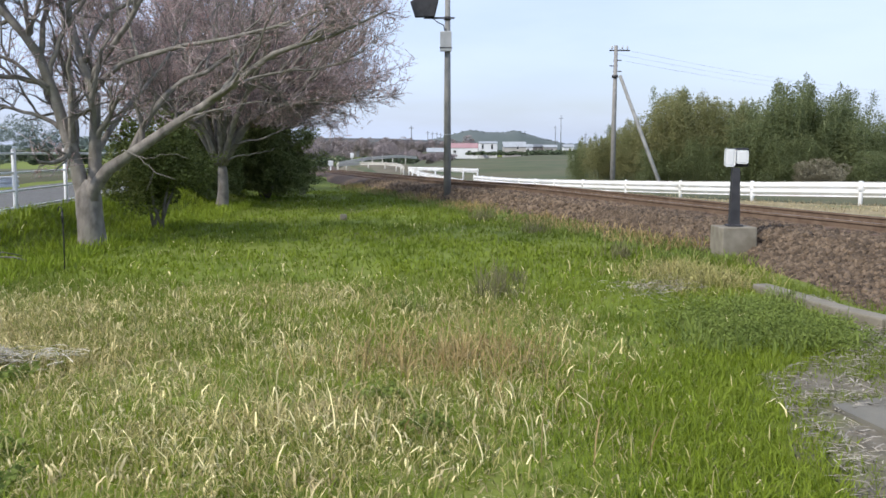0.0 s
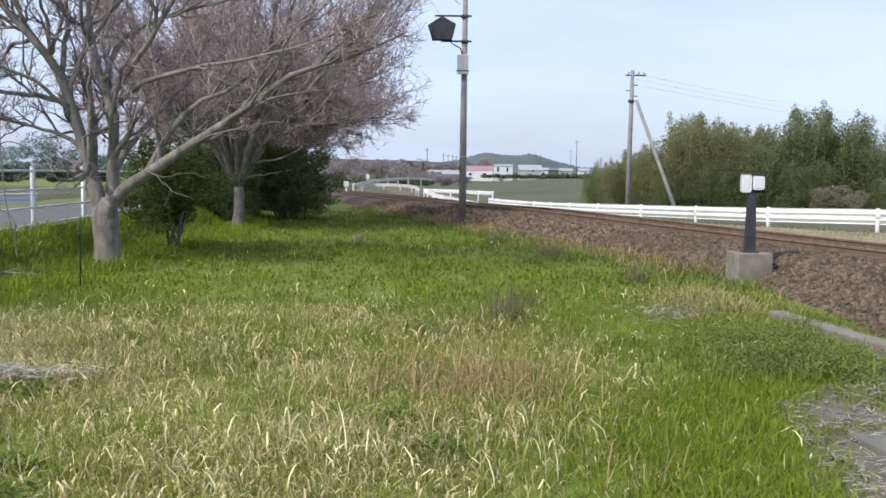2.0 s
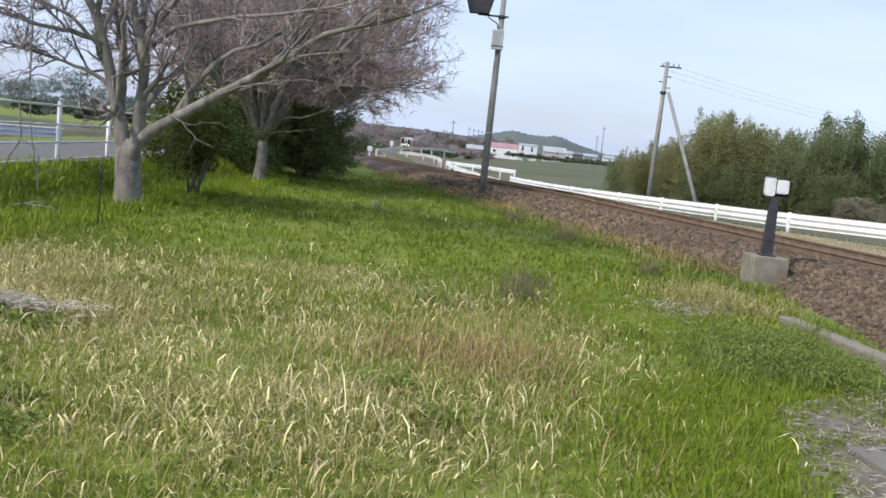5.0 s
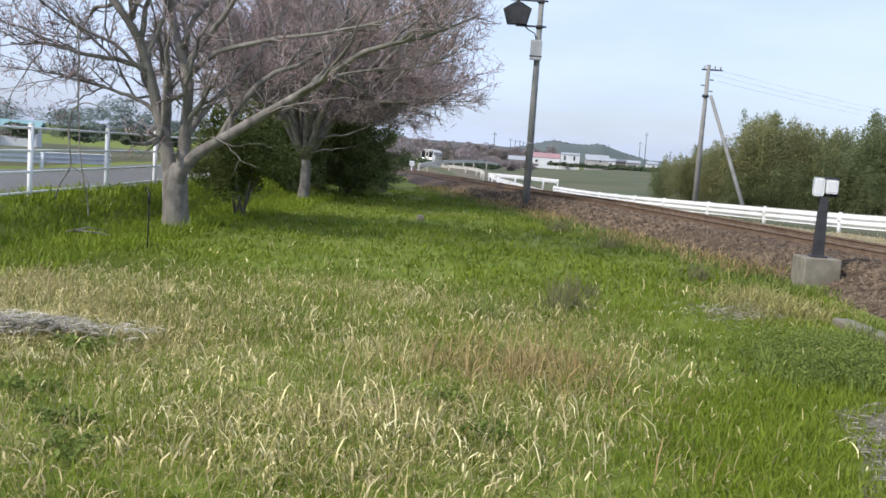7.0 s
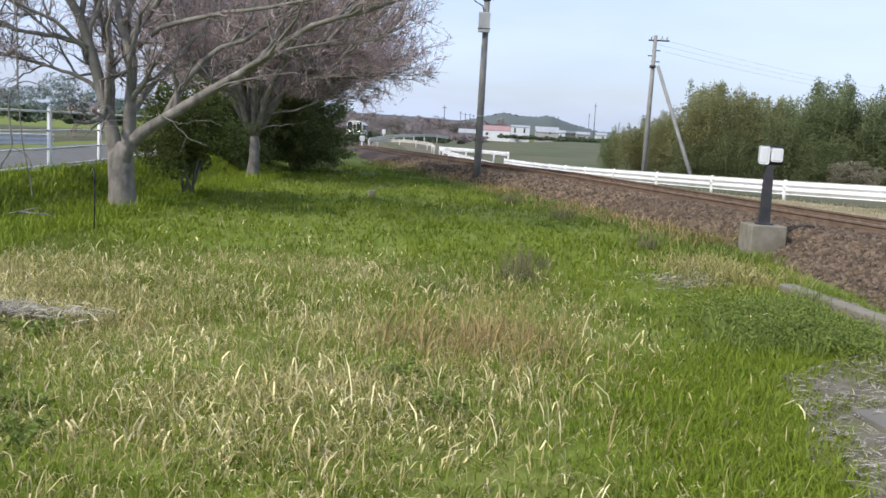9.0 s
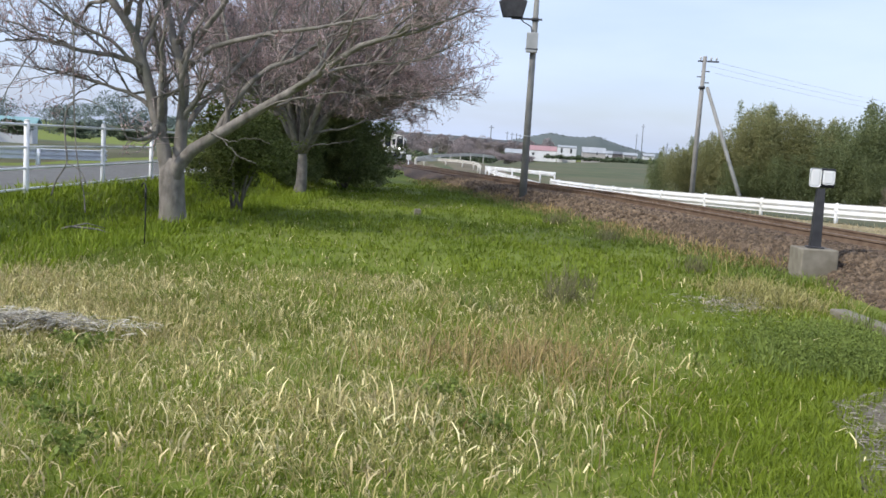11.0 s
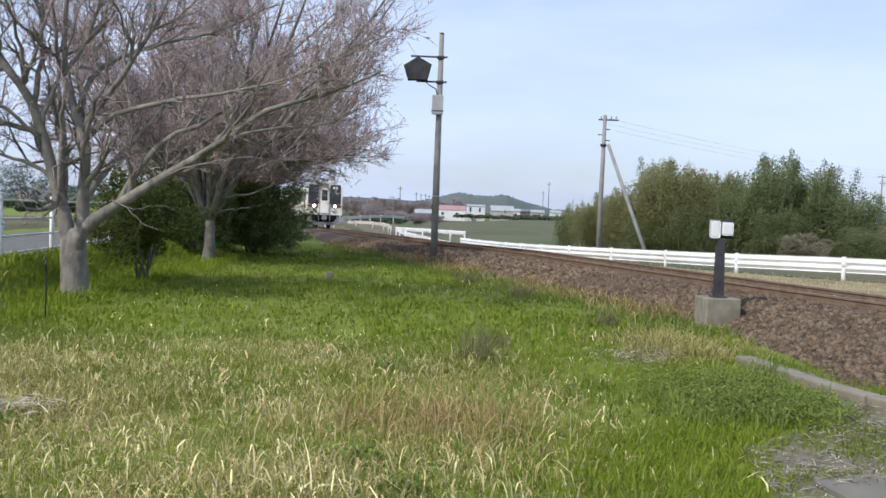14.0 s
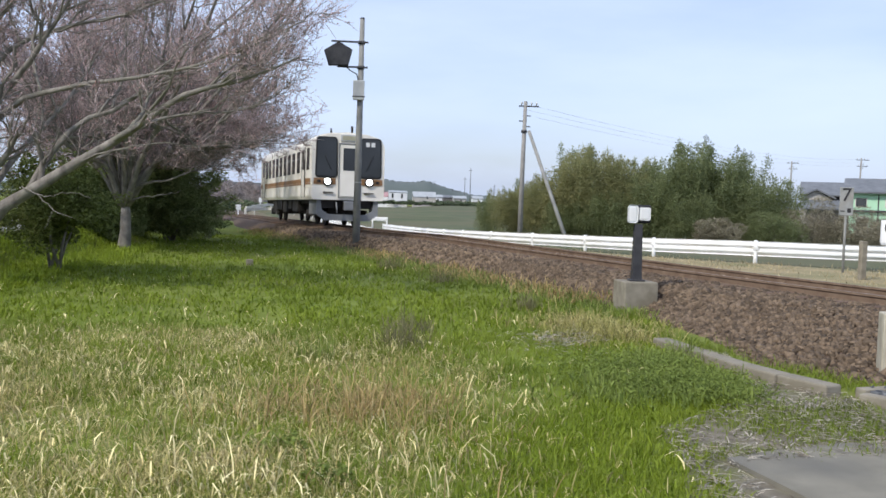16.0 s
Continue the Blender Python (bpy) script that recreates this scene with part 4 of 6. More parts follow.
def tree_row():
    one = cherry((-7.3, 31.4, 0), row_limbs(1.0, 3), "leafless cherry tree with dense reddish twigs beside the shrubs", (8, 8, 11), (1.9, 0.95, 0.38), rt=0.0075, kt=3, hang=2.35)
    two = cherry((-6.45, 28.0, 0), row_limbs(0.6, 8) + LOW_LIMBS, "leafless cherry tree with dense reddish twigs behind a shrub", (8, 8, 10), (1.8, 0.9, 0.36), rt=0.007, kt=3, hang=2.35)
    far = cherry((-10.8, 51, float(ground_z(-10.8, 51))), row_limbs(0.3, 14), "leafless cherry tree further along the row", (6, 6, 9), (2.2, 1.1, 0.6), rt=0.011, kt=2)
    for (x, y, rz, s), src in zip(((-8.6, 41, 70, 1.0), (-13.8, 63, 200, 1.0), (-18, 79, 120, 1.0)), (two, far, far)):
        ob = copy_thing(src, pose(x, y, float(ground_z(x, y)), 0, 0, rz))
        ob.scale = (s, s, s)
        ob["label"] = "leafless cherry tree further along the row"


def leaves(centres, size, material, name="foliage", flat=0.35, aspect=0.5):
    """Small pointed leaves, folded along their middle, at the centres."""
    n = len(centres)
    d = rng.normal(size=(n, 3)) * np.array([1, 1, 0.6]) + np.array([0, 0, -0.15])
    d /= np.linalg.norm(d, axis=1, keepdims=True)
    w = np.cross(d, rng.normal(size=(n, 3)))
    w /= np.linalg.norm(w, axis=1, keepdims=True) + 1e-9
    nn = np.cross(d, w)
    s = size * rng.uniform(0.6, 1.35, (n, 1))
    v = np.stack([centres - d * s, centres + w * s * aspect + nn * s * flat * 0.3, centres + d * s, centres - w * s * aspect + nn * s * flat * 0.3], 1).reshape(-1, 3)
    f = (np.array([(0, 1, 2), (0, 2, 3)])[None] + 4 * np.arange(n)[:, None, None]).reshape(-1, 3)
    return fast_mesh(name, v, f, material)


def clumpy(n, radius, lumps, seed, lo=0.55, lump=0.36):
    """Points in an uneven crown of overlapping clumps with gaps between."""
    r = np.random.default_rng(seed)
    c = r.normal(size=(lumps, 3))
    c /= np.linalg.norm(c, axis=1, keepdims=True)
    c *= r.uniform(lo * 0.5, 0.86, (lumps, 1))
    k = r.integers(0, lumps, n)
    q = r.normal(size=(n, 3))
    q /= np.linalg.norm(q, axis=1, keepdims=True)
    p = c[k] + q * (r.uniform(0.55, 1.0, (n, 1)) ** 0.5) * lump * r.uniform(0.6, 1.25, (lumps, 1))[k]
    return p * np.array(radius)


def shrub(at, radius, zc, n, size, material, label, stems=5, group="", seed=1, lumps=70):
    ob = thing("evergreen_shrub", at, label=label, category="shrub", group=group)
    r = random.Random(seed)
    for k in range(stems):
        a = r.uniform(0, 6.28)
        e = (math.cos(a) * radius[0] * 0.5, math.sin(a) * radius[1] * 0.5, zc + r.uniform(-0.1, 0.5) * radius[2])
        part("stem", tube(bmesh.new(), [(0.06 * k - 0.1, 0.03 * k, -0.08), (e[0] * 0.35, e[1] * 0.35, zc * 0.4), e], [0.04, 0.03, 0.012], 7), M_BARK, ob)
    p = clumpy(n, radius, lumps, seed, 0.5, 0.30) + np.array([0, 0, zc])
    # shoots that stand out of the outline
    g = np.random.default_rng(seed + 50)
    m = 60
    d = g.normal(size=(m, 3)) * np.array([1, 1, 0.8]) + np.array([0, 0, 0.5])
    d /= np.linalg.norm(d, axis=1, keepdims=True)
    k = g.integers(0, m, n // 5)
    t = g.uniform(0.6, 1.0, (n // 5, 1)) * (1 + 0.2 * g.random((m, 1)))[k]
    p = np.vstack([p, d[k] * t * np.array(radius) + g.normal(0, 0.07, (n // 5, 3)) + np.array([0, 0, zc])])
    p = p[p[:, 2] > 0.06 + 0.3 * rng.random(len(p))]
    p = p[np.hypot(p[:, 0] / radius[0], p[:, 1] / radius[1]) < 0.7 + 0.5 * p[:, 2]]
    c = put("crown", leaves(p, size, material), ob)
    c["kind"] = "stuff"
    return ob


def shrubs():
    shrub((-6.1, 20.4, 0), (1.32, 1.3, 0.98), 1.42, 26000, 0.037, M_SHRUB, "dark evergreen shrub with bare stems under the cherry tree", seed=4)
    shrub((-6.2, 33.6, 0), (2.1, 1.9, 1.65), 1.25, 70000, 0.041, M_SHRUB2, "large dense dark evergreen shrub beside the railway", seed=9)
    shrub((-7.5, 29.8, 0), (1.5, 1.4, 1.35), 1.4, 36000, 0.045, M_SHRUB2, "dark evergreen shrub between the cherry trees", seed=12)
    shrub((-8.3, 38.5, 0), (1.9, 2.0, 1.4), 1.4, 18000, 0.075, M_SHRUB2, "dark evergreen shrub further along the row", seed=15)


def plume_tree(name, h, spread, n, size, material, label, seed, at, feather=0.35):
    """A tall tree or bamboo clump: a broken mass of foliage with feathery plumes rising out of it on leaning stems."""
    r = np.random.default_rng(seed)
    ob = thing(name, at, label=label, category="tree", group="grove behind the railway")
    body = clumpy(int(n * (1 - feather)), (spread * 1.15, spread * 1.15, h * 0.44), 40, seed, 0.5, 0.42) + np.array([0, 0, h * 0.42])
    pts = [body]
    stems = 12
    m = int(n * feather) // stems
    for k in range(stems):
        a, q = r.uniform(0, 6.28), r.uniform(0.1, 1.1)
        top = h * r.uniform(0.72, 0.99)
        ex, ey = math.cos(a) * spread * q, math.sin(a) * spread * q
        path = [(ex * 0.5, ey * 0.5, -0.2), (ex * 0.8, ey * 0.8, top * 0.6), (ex, ey, top)]
        part("stem", tube(bmesh.new(), path, [0.05, 0.035, 0.01], 5), M_CULM, ob)
        t = r.uniform(0.4, 1.0, m)
        cen = np.array([np.interp(t, [0, 0.55, 1], [p[j] for p in path]) for j in range(3)]).T
        wid = spread * 0.30 * np.interp(t, [0.4, 0.7, 0.9, 1.0], [1.1, 1.0, 0.7, 0.4])
        droop = r.normal(0, 0.5, (m, 2)) * wid[:, None]
        pts.append(cen + np.column_stack([droop, -np.abs(r.normal(0, 0.25, m)) - 0.6 * np.linalg.norm(droop, axis=1)]))
    p = np.vstack(pts)
    p = p[p[:, 2] > 0]
    c = put("crown", leaves(p, size, material, aspect=0.36), ob)
    c["kind"] = "stuff"
    return ob


def grove():
    gz = float(ground_z(16, 58))
    a = plume_tree("bamboo_clump", 6.7, 2.4, 30000, 0.075, M_BAMBOO, "tall yellow-green bamboo clump with feathery tops", 3, (14.2, 60, gz))
    b = plume_tree("broadleaf_tree", 5.7, 2.8, 28000, 0.078, M_WOODS, "dark green evergreen tree in the grove", 5, (20.5, 60, gz))
    c = plume_tree("bamboo_clump", 6.9, 2.0, 25000, 0.075, M_WOODS, "green bamboo clump with ragged tops", 8, (19.4, 56, gz))
    spots = [(a, 12.2, 61, 40, 0.72), (a, 16.4, 58.5, 130, 0.98), (c, 15.2, 62, 200, 1.0), (b, 17.6, 57, 60, 0.86), (c, 18.0, 60, 90, 0.85), (c, 21.4, 56.5, 160, 0.98),
             (b, 23.0, 55.5, 250, 0.9), (b, 24.4, 55, 20, 0.8), (c, 23.6, 57, 310, 0.93), (a, 10.6, 63, 270, 0.6), (c, 9.4, 66, 10, 0.5),
             (c, 11.4, 64, 75, 0.66), (b, 15.4, 57.5, 300, 0.6), (b, 13.2, 59, 10, 0.5), (b, 19.6, 54.5, 10, 0.6)]
    for src, x, y, rz, s in spots:
        ob = copy_thing(src, pose(x, y, float(ground_z(x, y)), 0, 0, rz))
        ob.scale = (s, s, s)
    for k, (x, y, r, h) in enumerate(((26.0, 52, 2.0, 1.7), (28.8, 52, 2.2, 1.5), (23.5, 51.5, 1.7, 1.2), (31.5, 52, 2.2, 1.3), (20.5, 52, 1.6, 0.9), (27.6, 49, 1.6, 1.0), (34.5, 52, 2.2, 1.2))):
        ob = thing("brushwood", (x, y, float(ground_z(x, y))), label="bare brown brushwood thicket at the foot of the grove", category="bush", group="brushwood")
        p = clumpy(13000, (r, r, h * 1.15), 30, 40 + k) + np.array([0, 0, h * 0.75])
        put("thicket", leaves(p[p[:, 2] > 0], 0.085, M_BRUSH if k != 2 else M_WOODS, aspect=0.16), ob)["kind"] = "stuff"
        for q in range(7):
            part("stem", tube(bmesh.new(), [(0, 0, -0.1), (0.3 * math.cos(q), 0.3 * math.sin(q), h * 0.8), (r * 0.6 * math.cos(q), r * 0.6 * math.sin(q), h * 1.5)], [0.03, 0.02, 0.006], 5), M_BARK, ob)


# railway furniture -----------------------------------------------------
def indicator():
    base = thing("concrete_block", (4.68, 15.42, 0), 4, "weathered concrete block standing in the ballast", "concrete block")
    part("block", box(bmesh.new(), (0, 0, 0.16), (0.57, 0.56, 0.74), 0.02), M_CONCRETE, base)
    post = thing("point_indicator", (4.67, 15.38, 0.53), 0, "black trackside indicator with two white plates on a concrete block", "railway signal")
    bm = box(bmesh.new(), (0, 0, 0.015), (0.24, 0.22, 0.03), 0.006)
    part("foot", bm, M_DARKSTEEL, post)
    bm = slab(bmesh.new(), [(-0.08, 0.02), (0.08, 0.02), (0.055, 0.94), (-0.055, 0.94)], -0.06, 0.06)
    part("column", bm, M_DARKSTEEL, post)
    head = part("head", box(bmesh.new(), (0.03, 0.06, 1.10), (0.36, 0.16, 0.3), 0.03), M_BLACK, post)
    part("plate", box(bmesh.new(), (-0.11, -0.045, 1.10), (0.17, 0.03, 0.29), 0.035), M_WHITE, head, "white enamelled plate")
    part("plate", box(bmesh.new(), (0.09, -0.035, 1.11), (0.19, 0.03, 0.22), 0.03), M_WHITE, head, "white enamelled plate")


def signal_pole():
    p = thing("signal_pole", (0.14, 31.0, float(ground_z(0.1, 31))), 0, "grey concrete pole with a dark five-sided lamp case on two arms", "pole")
    part("shaft", tube(bmesh.new(), [(0, 0, -0.3), (0, 0, 3.5), (0.01, 0, 7.37)], [0.125, 0.105, 0.075], 14), M_POLE, p)
    part("cap", tube(bmesh.new(), [(0.01, 0, 7.37), (0.01, 0, 7.41)], [0.085, 0.06], 14), M_DARKSTEEL, p)
    for z, x0 in ((6.62, -0.95), (5.83, -0.75)):
        arm = part("arm", box(bmesh.new(), ((x0 + 0.22) / 2, -0.1, z), (0.22 - x0, 0.05, 0.055), 0.008), M_DARKSTEEL, p)
        part("clamp", tube(bmesh.new(), [(0, 0, z - 0.05), (0, 0, z + 0.05)], 0.115, 14), M_DARKSTEEL, arm)
    outline = [(-1.17, 6.31), (-0.72, 6.60), (-0.28, 6.36), (-0.40, 5.86), (-1.02, 5.84)]
    case = part("lamp_case", slab(bmesh.new(), outline, -0.22, -0.06), M_BLACK, p, "dark five-sided lamp case seen from behind")
    inner = [(-0.72 + (x + 0.72) * 0.93, 6.2 + (z - 6.2) * 0.93) for x, z in outline]
    part("back_plate", slab(bmesh.new(), inner, -0.235, -0.221), M_DARKSTEEL, case)
    part("conduit", tube(bmesh.new(), [(-0.05, -0.12, 5.3), (-0.12, -0.14, 5.6), (-0.35, -0.13, 5.72), (-0.5, -0.12, 5.86)], 0.018, 7), M_BLACK, p)
    jb = part("junction_box", box(bmesh.new(), (-0.05, -0.16, 5.1), (0.36, 0.14, 0.62), 0.02), M_GREYBOX, p, "grey enamelled junction box")
    part("band", box(bmesh.new(), (-0.05, -0.16, 4.9), (0.39, 0.16, 0.03), 0.0), M_DARKSTEEL, jb)
    part("strap", tube(bmesh.new(), [(0, 0, 2.17), (0, 0, 2.20)], 0.122, 14), M_GREYBOX, p)


def utility_pole(at, h, label, strut=None, arms=((0.0, 1.05),), r=0.14, material=None):
    p = thing("utility_pole", at, 0, label, "utility pole", "utility poles")
    material = material or M_UPOLE
    part("shaft", tube(bmesh.new(), [(0, 0, -0.5), (0.02, 0, h * 0.5), (0.06, 0, h)], [r, r * 0.85, r * 0.65], 12), material, p)
    for dz, w in arms:
        arm = part("crossarm", box(bmesh.new(), (0.25, 0, h - 0.25 + dz), (w, 0.08, 0.07), 0.01), M_DARKSTEEL, p)
        for k in range(4):
            x = 0.25 - w / 2 + w * (k + 0.5) / 4
            part("insulator", tube(bmesh.new(), [(x, 0, h - 0.2 + dz), (x, 0, h - 0.1 + dz), (x, 0, h - 0.02 + dz)], [0.02, 0.05, 0.035], 8), M_GREYBOX, arm)
    for k in range(3):
        part("bracket", box(bmesh.new(), (0.05 + 0.1 * (-1) ** k, 0, h - 0.75 - 0.28 * k), (0.42, 0.06, 0.05), 0.008), M_DARKSTEEL, p)
    if strut:
        s = part("strut", tube(bmesh.new(), [strut[0], strut[1]], [0.105, 0.085], 10), M_POLE, p)
        part("strut_band", tube(bmesh.new(), [(0.03, 0, strut[1][2] - 0.08), (0.03, 0, strut[1][2] + 0.05)], 0.16, 12), M_DARKSTEEL, s)
    return p


def wires(a, b, n, drop, sag, label):
    for k in range(n):
        p, q = Vector(a) + Vector((0.35 * k, 0, -drop * k)), Vector(b) + Vector((0.4 * k, 0.2, -drop * k))
        pts = [p.lerp(q, t) - Vector((0, 0, sag * 4 * t * (1 - t))) for t in (i / 14 for i in range(15))]
        w = part("power_line", tube(bmesh.new(), pts, 0.006, 5), M_GREYBOX, None)
        tagged(w, label, "wire", "power lines")


def guard_rail(path, label, height=0.75, material=None, spacing=4.0, posts=True, beam=0.35, group="road guard rails"):
    """A W-shaped steel beam along a path of points at its top, on round posts."""
    material = material or M_WHITE
    g = thing("guard_rail", path[0], 0, label, "guard rail", group)
    o = Vector(path[0])
    pts = [Vector(p) - o for p in spline(path, 1.0)] + [Vector(path[-1]) - o]
    h = beam
    prof = [(0.0, 0), (0.03, -0.02 * h / 0.35), (-0.045, -0.09 * h / 0.35), (-0.045, -0.12 * h / 0.35), (0.02, -0.16 * h / 0.35), (0.02, -0.19 * h / 0.35), (-0.045, -0.23 * h / 0.35),
            (-0.045, -0.26 * h / 0.35), (0.03, -0.33 * h / 0.35), (0.0, -h)]
    prof = prof + [(u - 0.008, v) for u, v in prof[::-1]]
    part("beam", sweep(bmesh.new(), prof, pts), material, g)
    if posts:
        even = spline([tuple(p) for p in pts], spacing)
        for p in even:
            bm = tube(bmesh.new(), [(p[0], p[1], p[2] - height - 0.25), (p[0], p[1], p[2] + 0.02)], 0.065, 10)
            post = part("post", bm, material, g)
            part("bracket", box(bmesh.new(), (p[0], p[1], p[2] - h / 2), (0.16, 0.16, 0.09), 0.01), material, post)
    return g


def guard_rails():
    guard_rail([(16.2, 27.3, 0.77), (13.9, 28.0, 0.77), (11.9, 29.2, 0.75), (10.2, 32.2, 0.64), (8.2, 37.5, 0.48), (5.9, 45, 0.27), (4.4, 55, 0.0), (3.1, 64, -0.18), (2.3, 71, -0.3)],
               "long white steel guard rail between railway and fields", beam=0.46)
    guard_rail([(2.58, 72, 0.16), (-0.18, 78, 0.12), (-2.84, 82, 0.08)], "white guard rail at a bend of the far lane", 0.8, spacing=2.5, beam=0.3)
    guard_rail([(-2.9, 82, 0.08), (-1.96, 76, -0.11), (0.63, 67, -0.35), (1.6, 63, -0.4)], "white guard rail beside the railway bend", 0.7, spacing=3, beam=0.3)
    guard_rail([(-10.96, 100, 0.05), (-8.01, 102, 0.2), (-4.68, 95, 0.19), (-3.48, 86, 0.05)], "dulled white guard rail along the far lane", 0.8, M_OLDWHITE, 4, beam=0.3)
    guard_rail([(-10.9, 100.5, 0.2), (-9.45, 112, 0.5), (-6.15, 125, 0.71), (-3.5, 130, 0.51)], "grey-white guard rail on the far lane's bank", 1.2, M_OLDWHITE, 4, beam=0.35)


def markers():
    m = thing("marker_stone", (-2.45, 23.6, 0), 12, "small pale concrete marker stone in the grass", "marker stone")
    part("stone", box(bmesh.new(), (0, 0, 0.0), (0.16, 0.15, 0.30), 0.02), M_CONCRETE, m)
    m = thing("marker_post", (-5.35, 36.6, 0), 5, "short pale concrete marker post beside the shrub", "marker post")
    part("post", box(bmesh.new(), (0, 0, 0.18), (0.22, 0.16, 0.6), 0.02), M_CONCRETE, m)
    for x, y, z, w, h in ((-9.9, 85, -0.2, 0.45, 0.85), (-10.37, 110, 0.2, 0.4, 0.95)):
        m = thing("crossing_post", (x, y, z), 15, "white sign post by the far level crossing", "sign post")
        part("board", box(bmesh.new(), (0, 0, h * 0.65), (w, 0.06, h * 0.55), 0.02), M_WHITE, m)
        part("post", tube(bmesh.new(), [(0, 0.06, -1.2), (0, 0.06, h * 0.7)], 0.05, 8), M_WHITE, m)
    s = thing("walking_stick", (-5.52, 13.9, 0), -20, "thin black hooked metal stake standing in the grass", "stake")
    part("rod", tube(bmesh.new(), [(0, 0, -0.1), (0.01, 0, 0.45), (0.0, 0, 0.87), (-0.015, 0, 0.925), (-0.05, 0, 0.935), (-0.075, 0, 0.9), (-0.07, 0, 0.87)], 0.010, 8), M_BLACK, s)
    part("grip", tube(bmesh.new(), [(0.0, 0, 0.70), (0.0, 0, 0.86)], 0.016, 8), M_BLACK, s)
    # kilometre board beyond the line
    k = thing("distance_board", (13.62, 25.5, 0), -28, "distance board in shade-darkened grey with a black seven on a grey post", "railway sign")
    part("post", tube(bmesh.new(), [(0, 0.03, -0.3), (0, 0.03, 2.3)], 0.035, 8), M_POLE, k)
    board = part("board", box(bmesh.new(), (0, 0, 2.05), (0.36, 0.03, 0.78), 0.01), M_BOARD, k)
    tc = bpy.data.curves.new("numeral", "FONT")
    tc.body, tc.size, tc.extrude, tc.align_x = "7", 0.52, 0.003, "CENTER"
    tc.materials.append(M_BLACK)
    put("numeral", tc, board, m=pose(0, -0.02, 2.06, 90, 0, 0))
    part("bar", box(bmesh.new(), (-0.09, -0.019, 1.78), (0.11, 0.006, 0.03), 0, ), M_BLACK, board)
    part("bar", box(bmesh.new(), (0.08, -0.019, 1.80), (0.10, 0.006, 0.12), 0), M_BLACK, board)
    q = thing("concrete_post", (12.79, 23.0, 0), 10, "plain grey concrete post beside the railway", "post")
    part("post", box(bmesh.new(), (0, 0, 0.45), (0.16, 0.14, 1.2), 0.02), M_CONCRETE, q)
    c = thing("crossing_cabinet", (12.9, 22.0, 0), -25, "white crossing control box with a dark window on a steel post", "control box")
    part("post", tube(bmesh.new(), [(0.06, 0.05, -0.3), (0.06, 0.05, 2.6)], 0.06, 10), M_GREYBOX, c)
    cab = part("cabinet", box(bmesh.new(), (-0.05, -0.05, 1.32), (0.34, 0.22, 0.55), 0.02), M_WHITE, c)
    part("window", box(bmesh.new(), (-0.09, -0.165, 1.42), (0.1, 0.012, 0.16), 0.004), M_BLACK, cab)
    part("ledge", box(bmesh.new(), (0, -0.05, 1.02), (0.42, 0.26, 0.05), 0.01), M_GREYBOX, c)
    b = thing("concrete_upright", (5.95, 9.7, 0), -20, "upright concrete slab at the edge of the ballast", "concrete slab")
    part("slab", box(bmesh.new(), (0, 0, 0.28), (0.55, 0.30, 0.88), 0.02), M_PALE_CONCRETE, b)


def paving():
    outline = [(2.66, 6.42), (3.1, 6.63), (3.47, 6.77), (4.51, 7.06), (6.5, 7.3), (7.2, 6.2), (7.2, 3.2), (2.95, 3.2), (2.87, 5.03), (2.78, 5.7)]
    tagged(part("paving", slab(bmesh.new(), outline, -0.05, 0.045, "z"), M_PAVE, None), "worn grey concrete paving slab", "pavement", kind="structure")
    pts = [(3.9, 11.7), (4.05, 10.8), (4.2, 9.9), (4.42, 9.2), (4.66, 8.64)]
    kerb = thing("kerb", (0, 0, 0), 0, "low weathered concrete kerb at the foot of the stones", "kerb", kind="structure")
    line = spline(pts, 0.62)
    for a, b in zip(line, line[1:]):
        ang = math.degrees(math.atan2(b[1] - a[1], b[0] - a[0]))
        c = (a + b) / 2
        part("kerb_stone", box(bmesh.new(), (0, 0, 0.0), (0.605, 0.22, 0.2), 0.02), M_CONCRETE, kerb, m=pose(c[0], c[1], 0.03, 0, 0, ang))
    for x0, y0, x1, y1 in ((4.8, 8.5, 5.35, 7.65), (4.9, 8.72, 6.0, 9.0), (5.35, 7.6, 6.1, 6.9)):
        ang = math.degrees(math.atan2(y1 - y0, x1 - x0))
        L = math.hypot(x1 - x0, y1 - y0)
        part("drain_edge", box(bmesh.new(), (0, 0, 0.0), (L, 0.14, 0.2), 0.015), M_CONCRETE, kerb, m=pose((x0 + x1) / 2, (y0 + y1) / 2, 0.0, 0, 0, ang))
    n = 500
    v, f = rocks(n)
    c = np.column_stack([rng.uniform(5.0, 6.3, n), rng.uniform(7.9, 8.8, n), np.full(n, 0.03)])
    v = v * rng.uniform(0.06, 0.12, (n, 1, 1)) + c[:, None]
    ob = put("drain_stones", fast_mesh("drain_stones", v.reshape(-1, 3), (f[None] + 8 * np.arange(n)[:, None, None]).reshape(-1, 3), M_DRAIN))
    tagged(ob, "dark grey stones between the drain edges", "stones", kind="stuff")


# distance board: its shade is painted in as a darker, slightly mottled grey
M_BOARD = mat("shaded_sign_enamel", (0.21, 0.22, 0.22), (0.28, 0.29, 0.29), 5, 0.7, bump=0.05, c=(0.24, 0.235, 0.22), cscale=4)
M_DRAIN = mat("dark_wet_stone", (0.08, 0.085, 0.09), (0.16, 0.165, 0.17), 6, 0.8, bump=0.2, island=0.4)


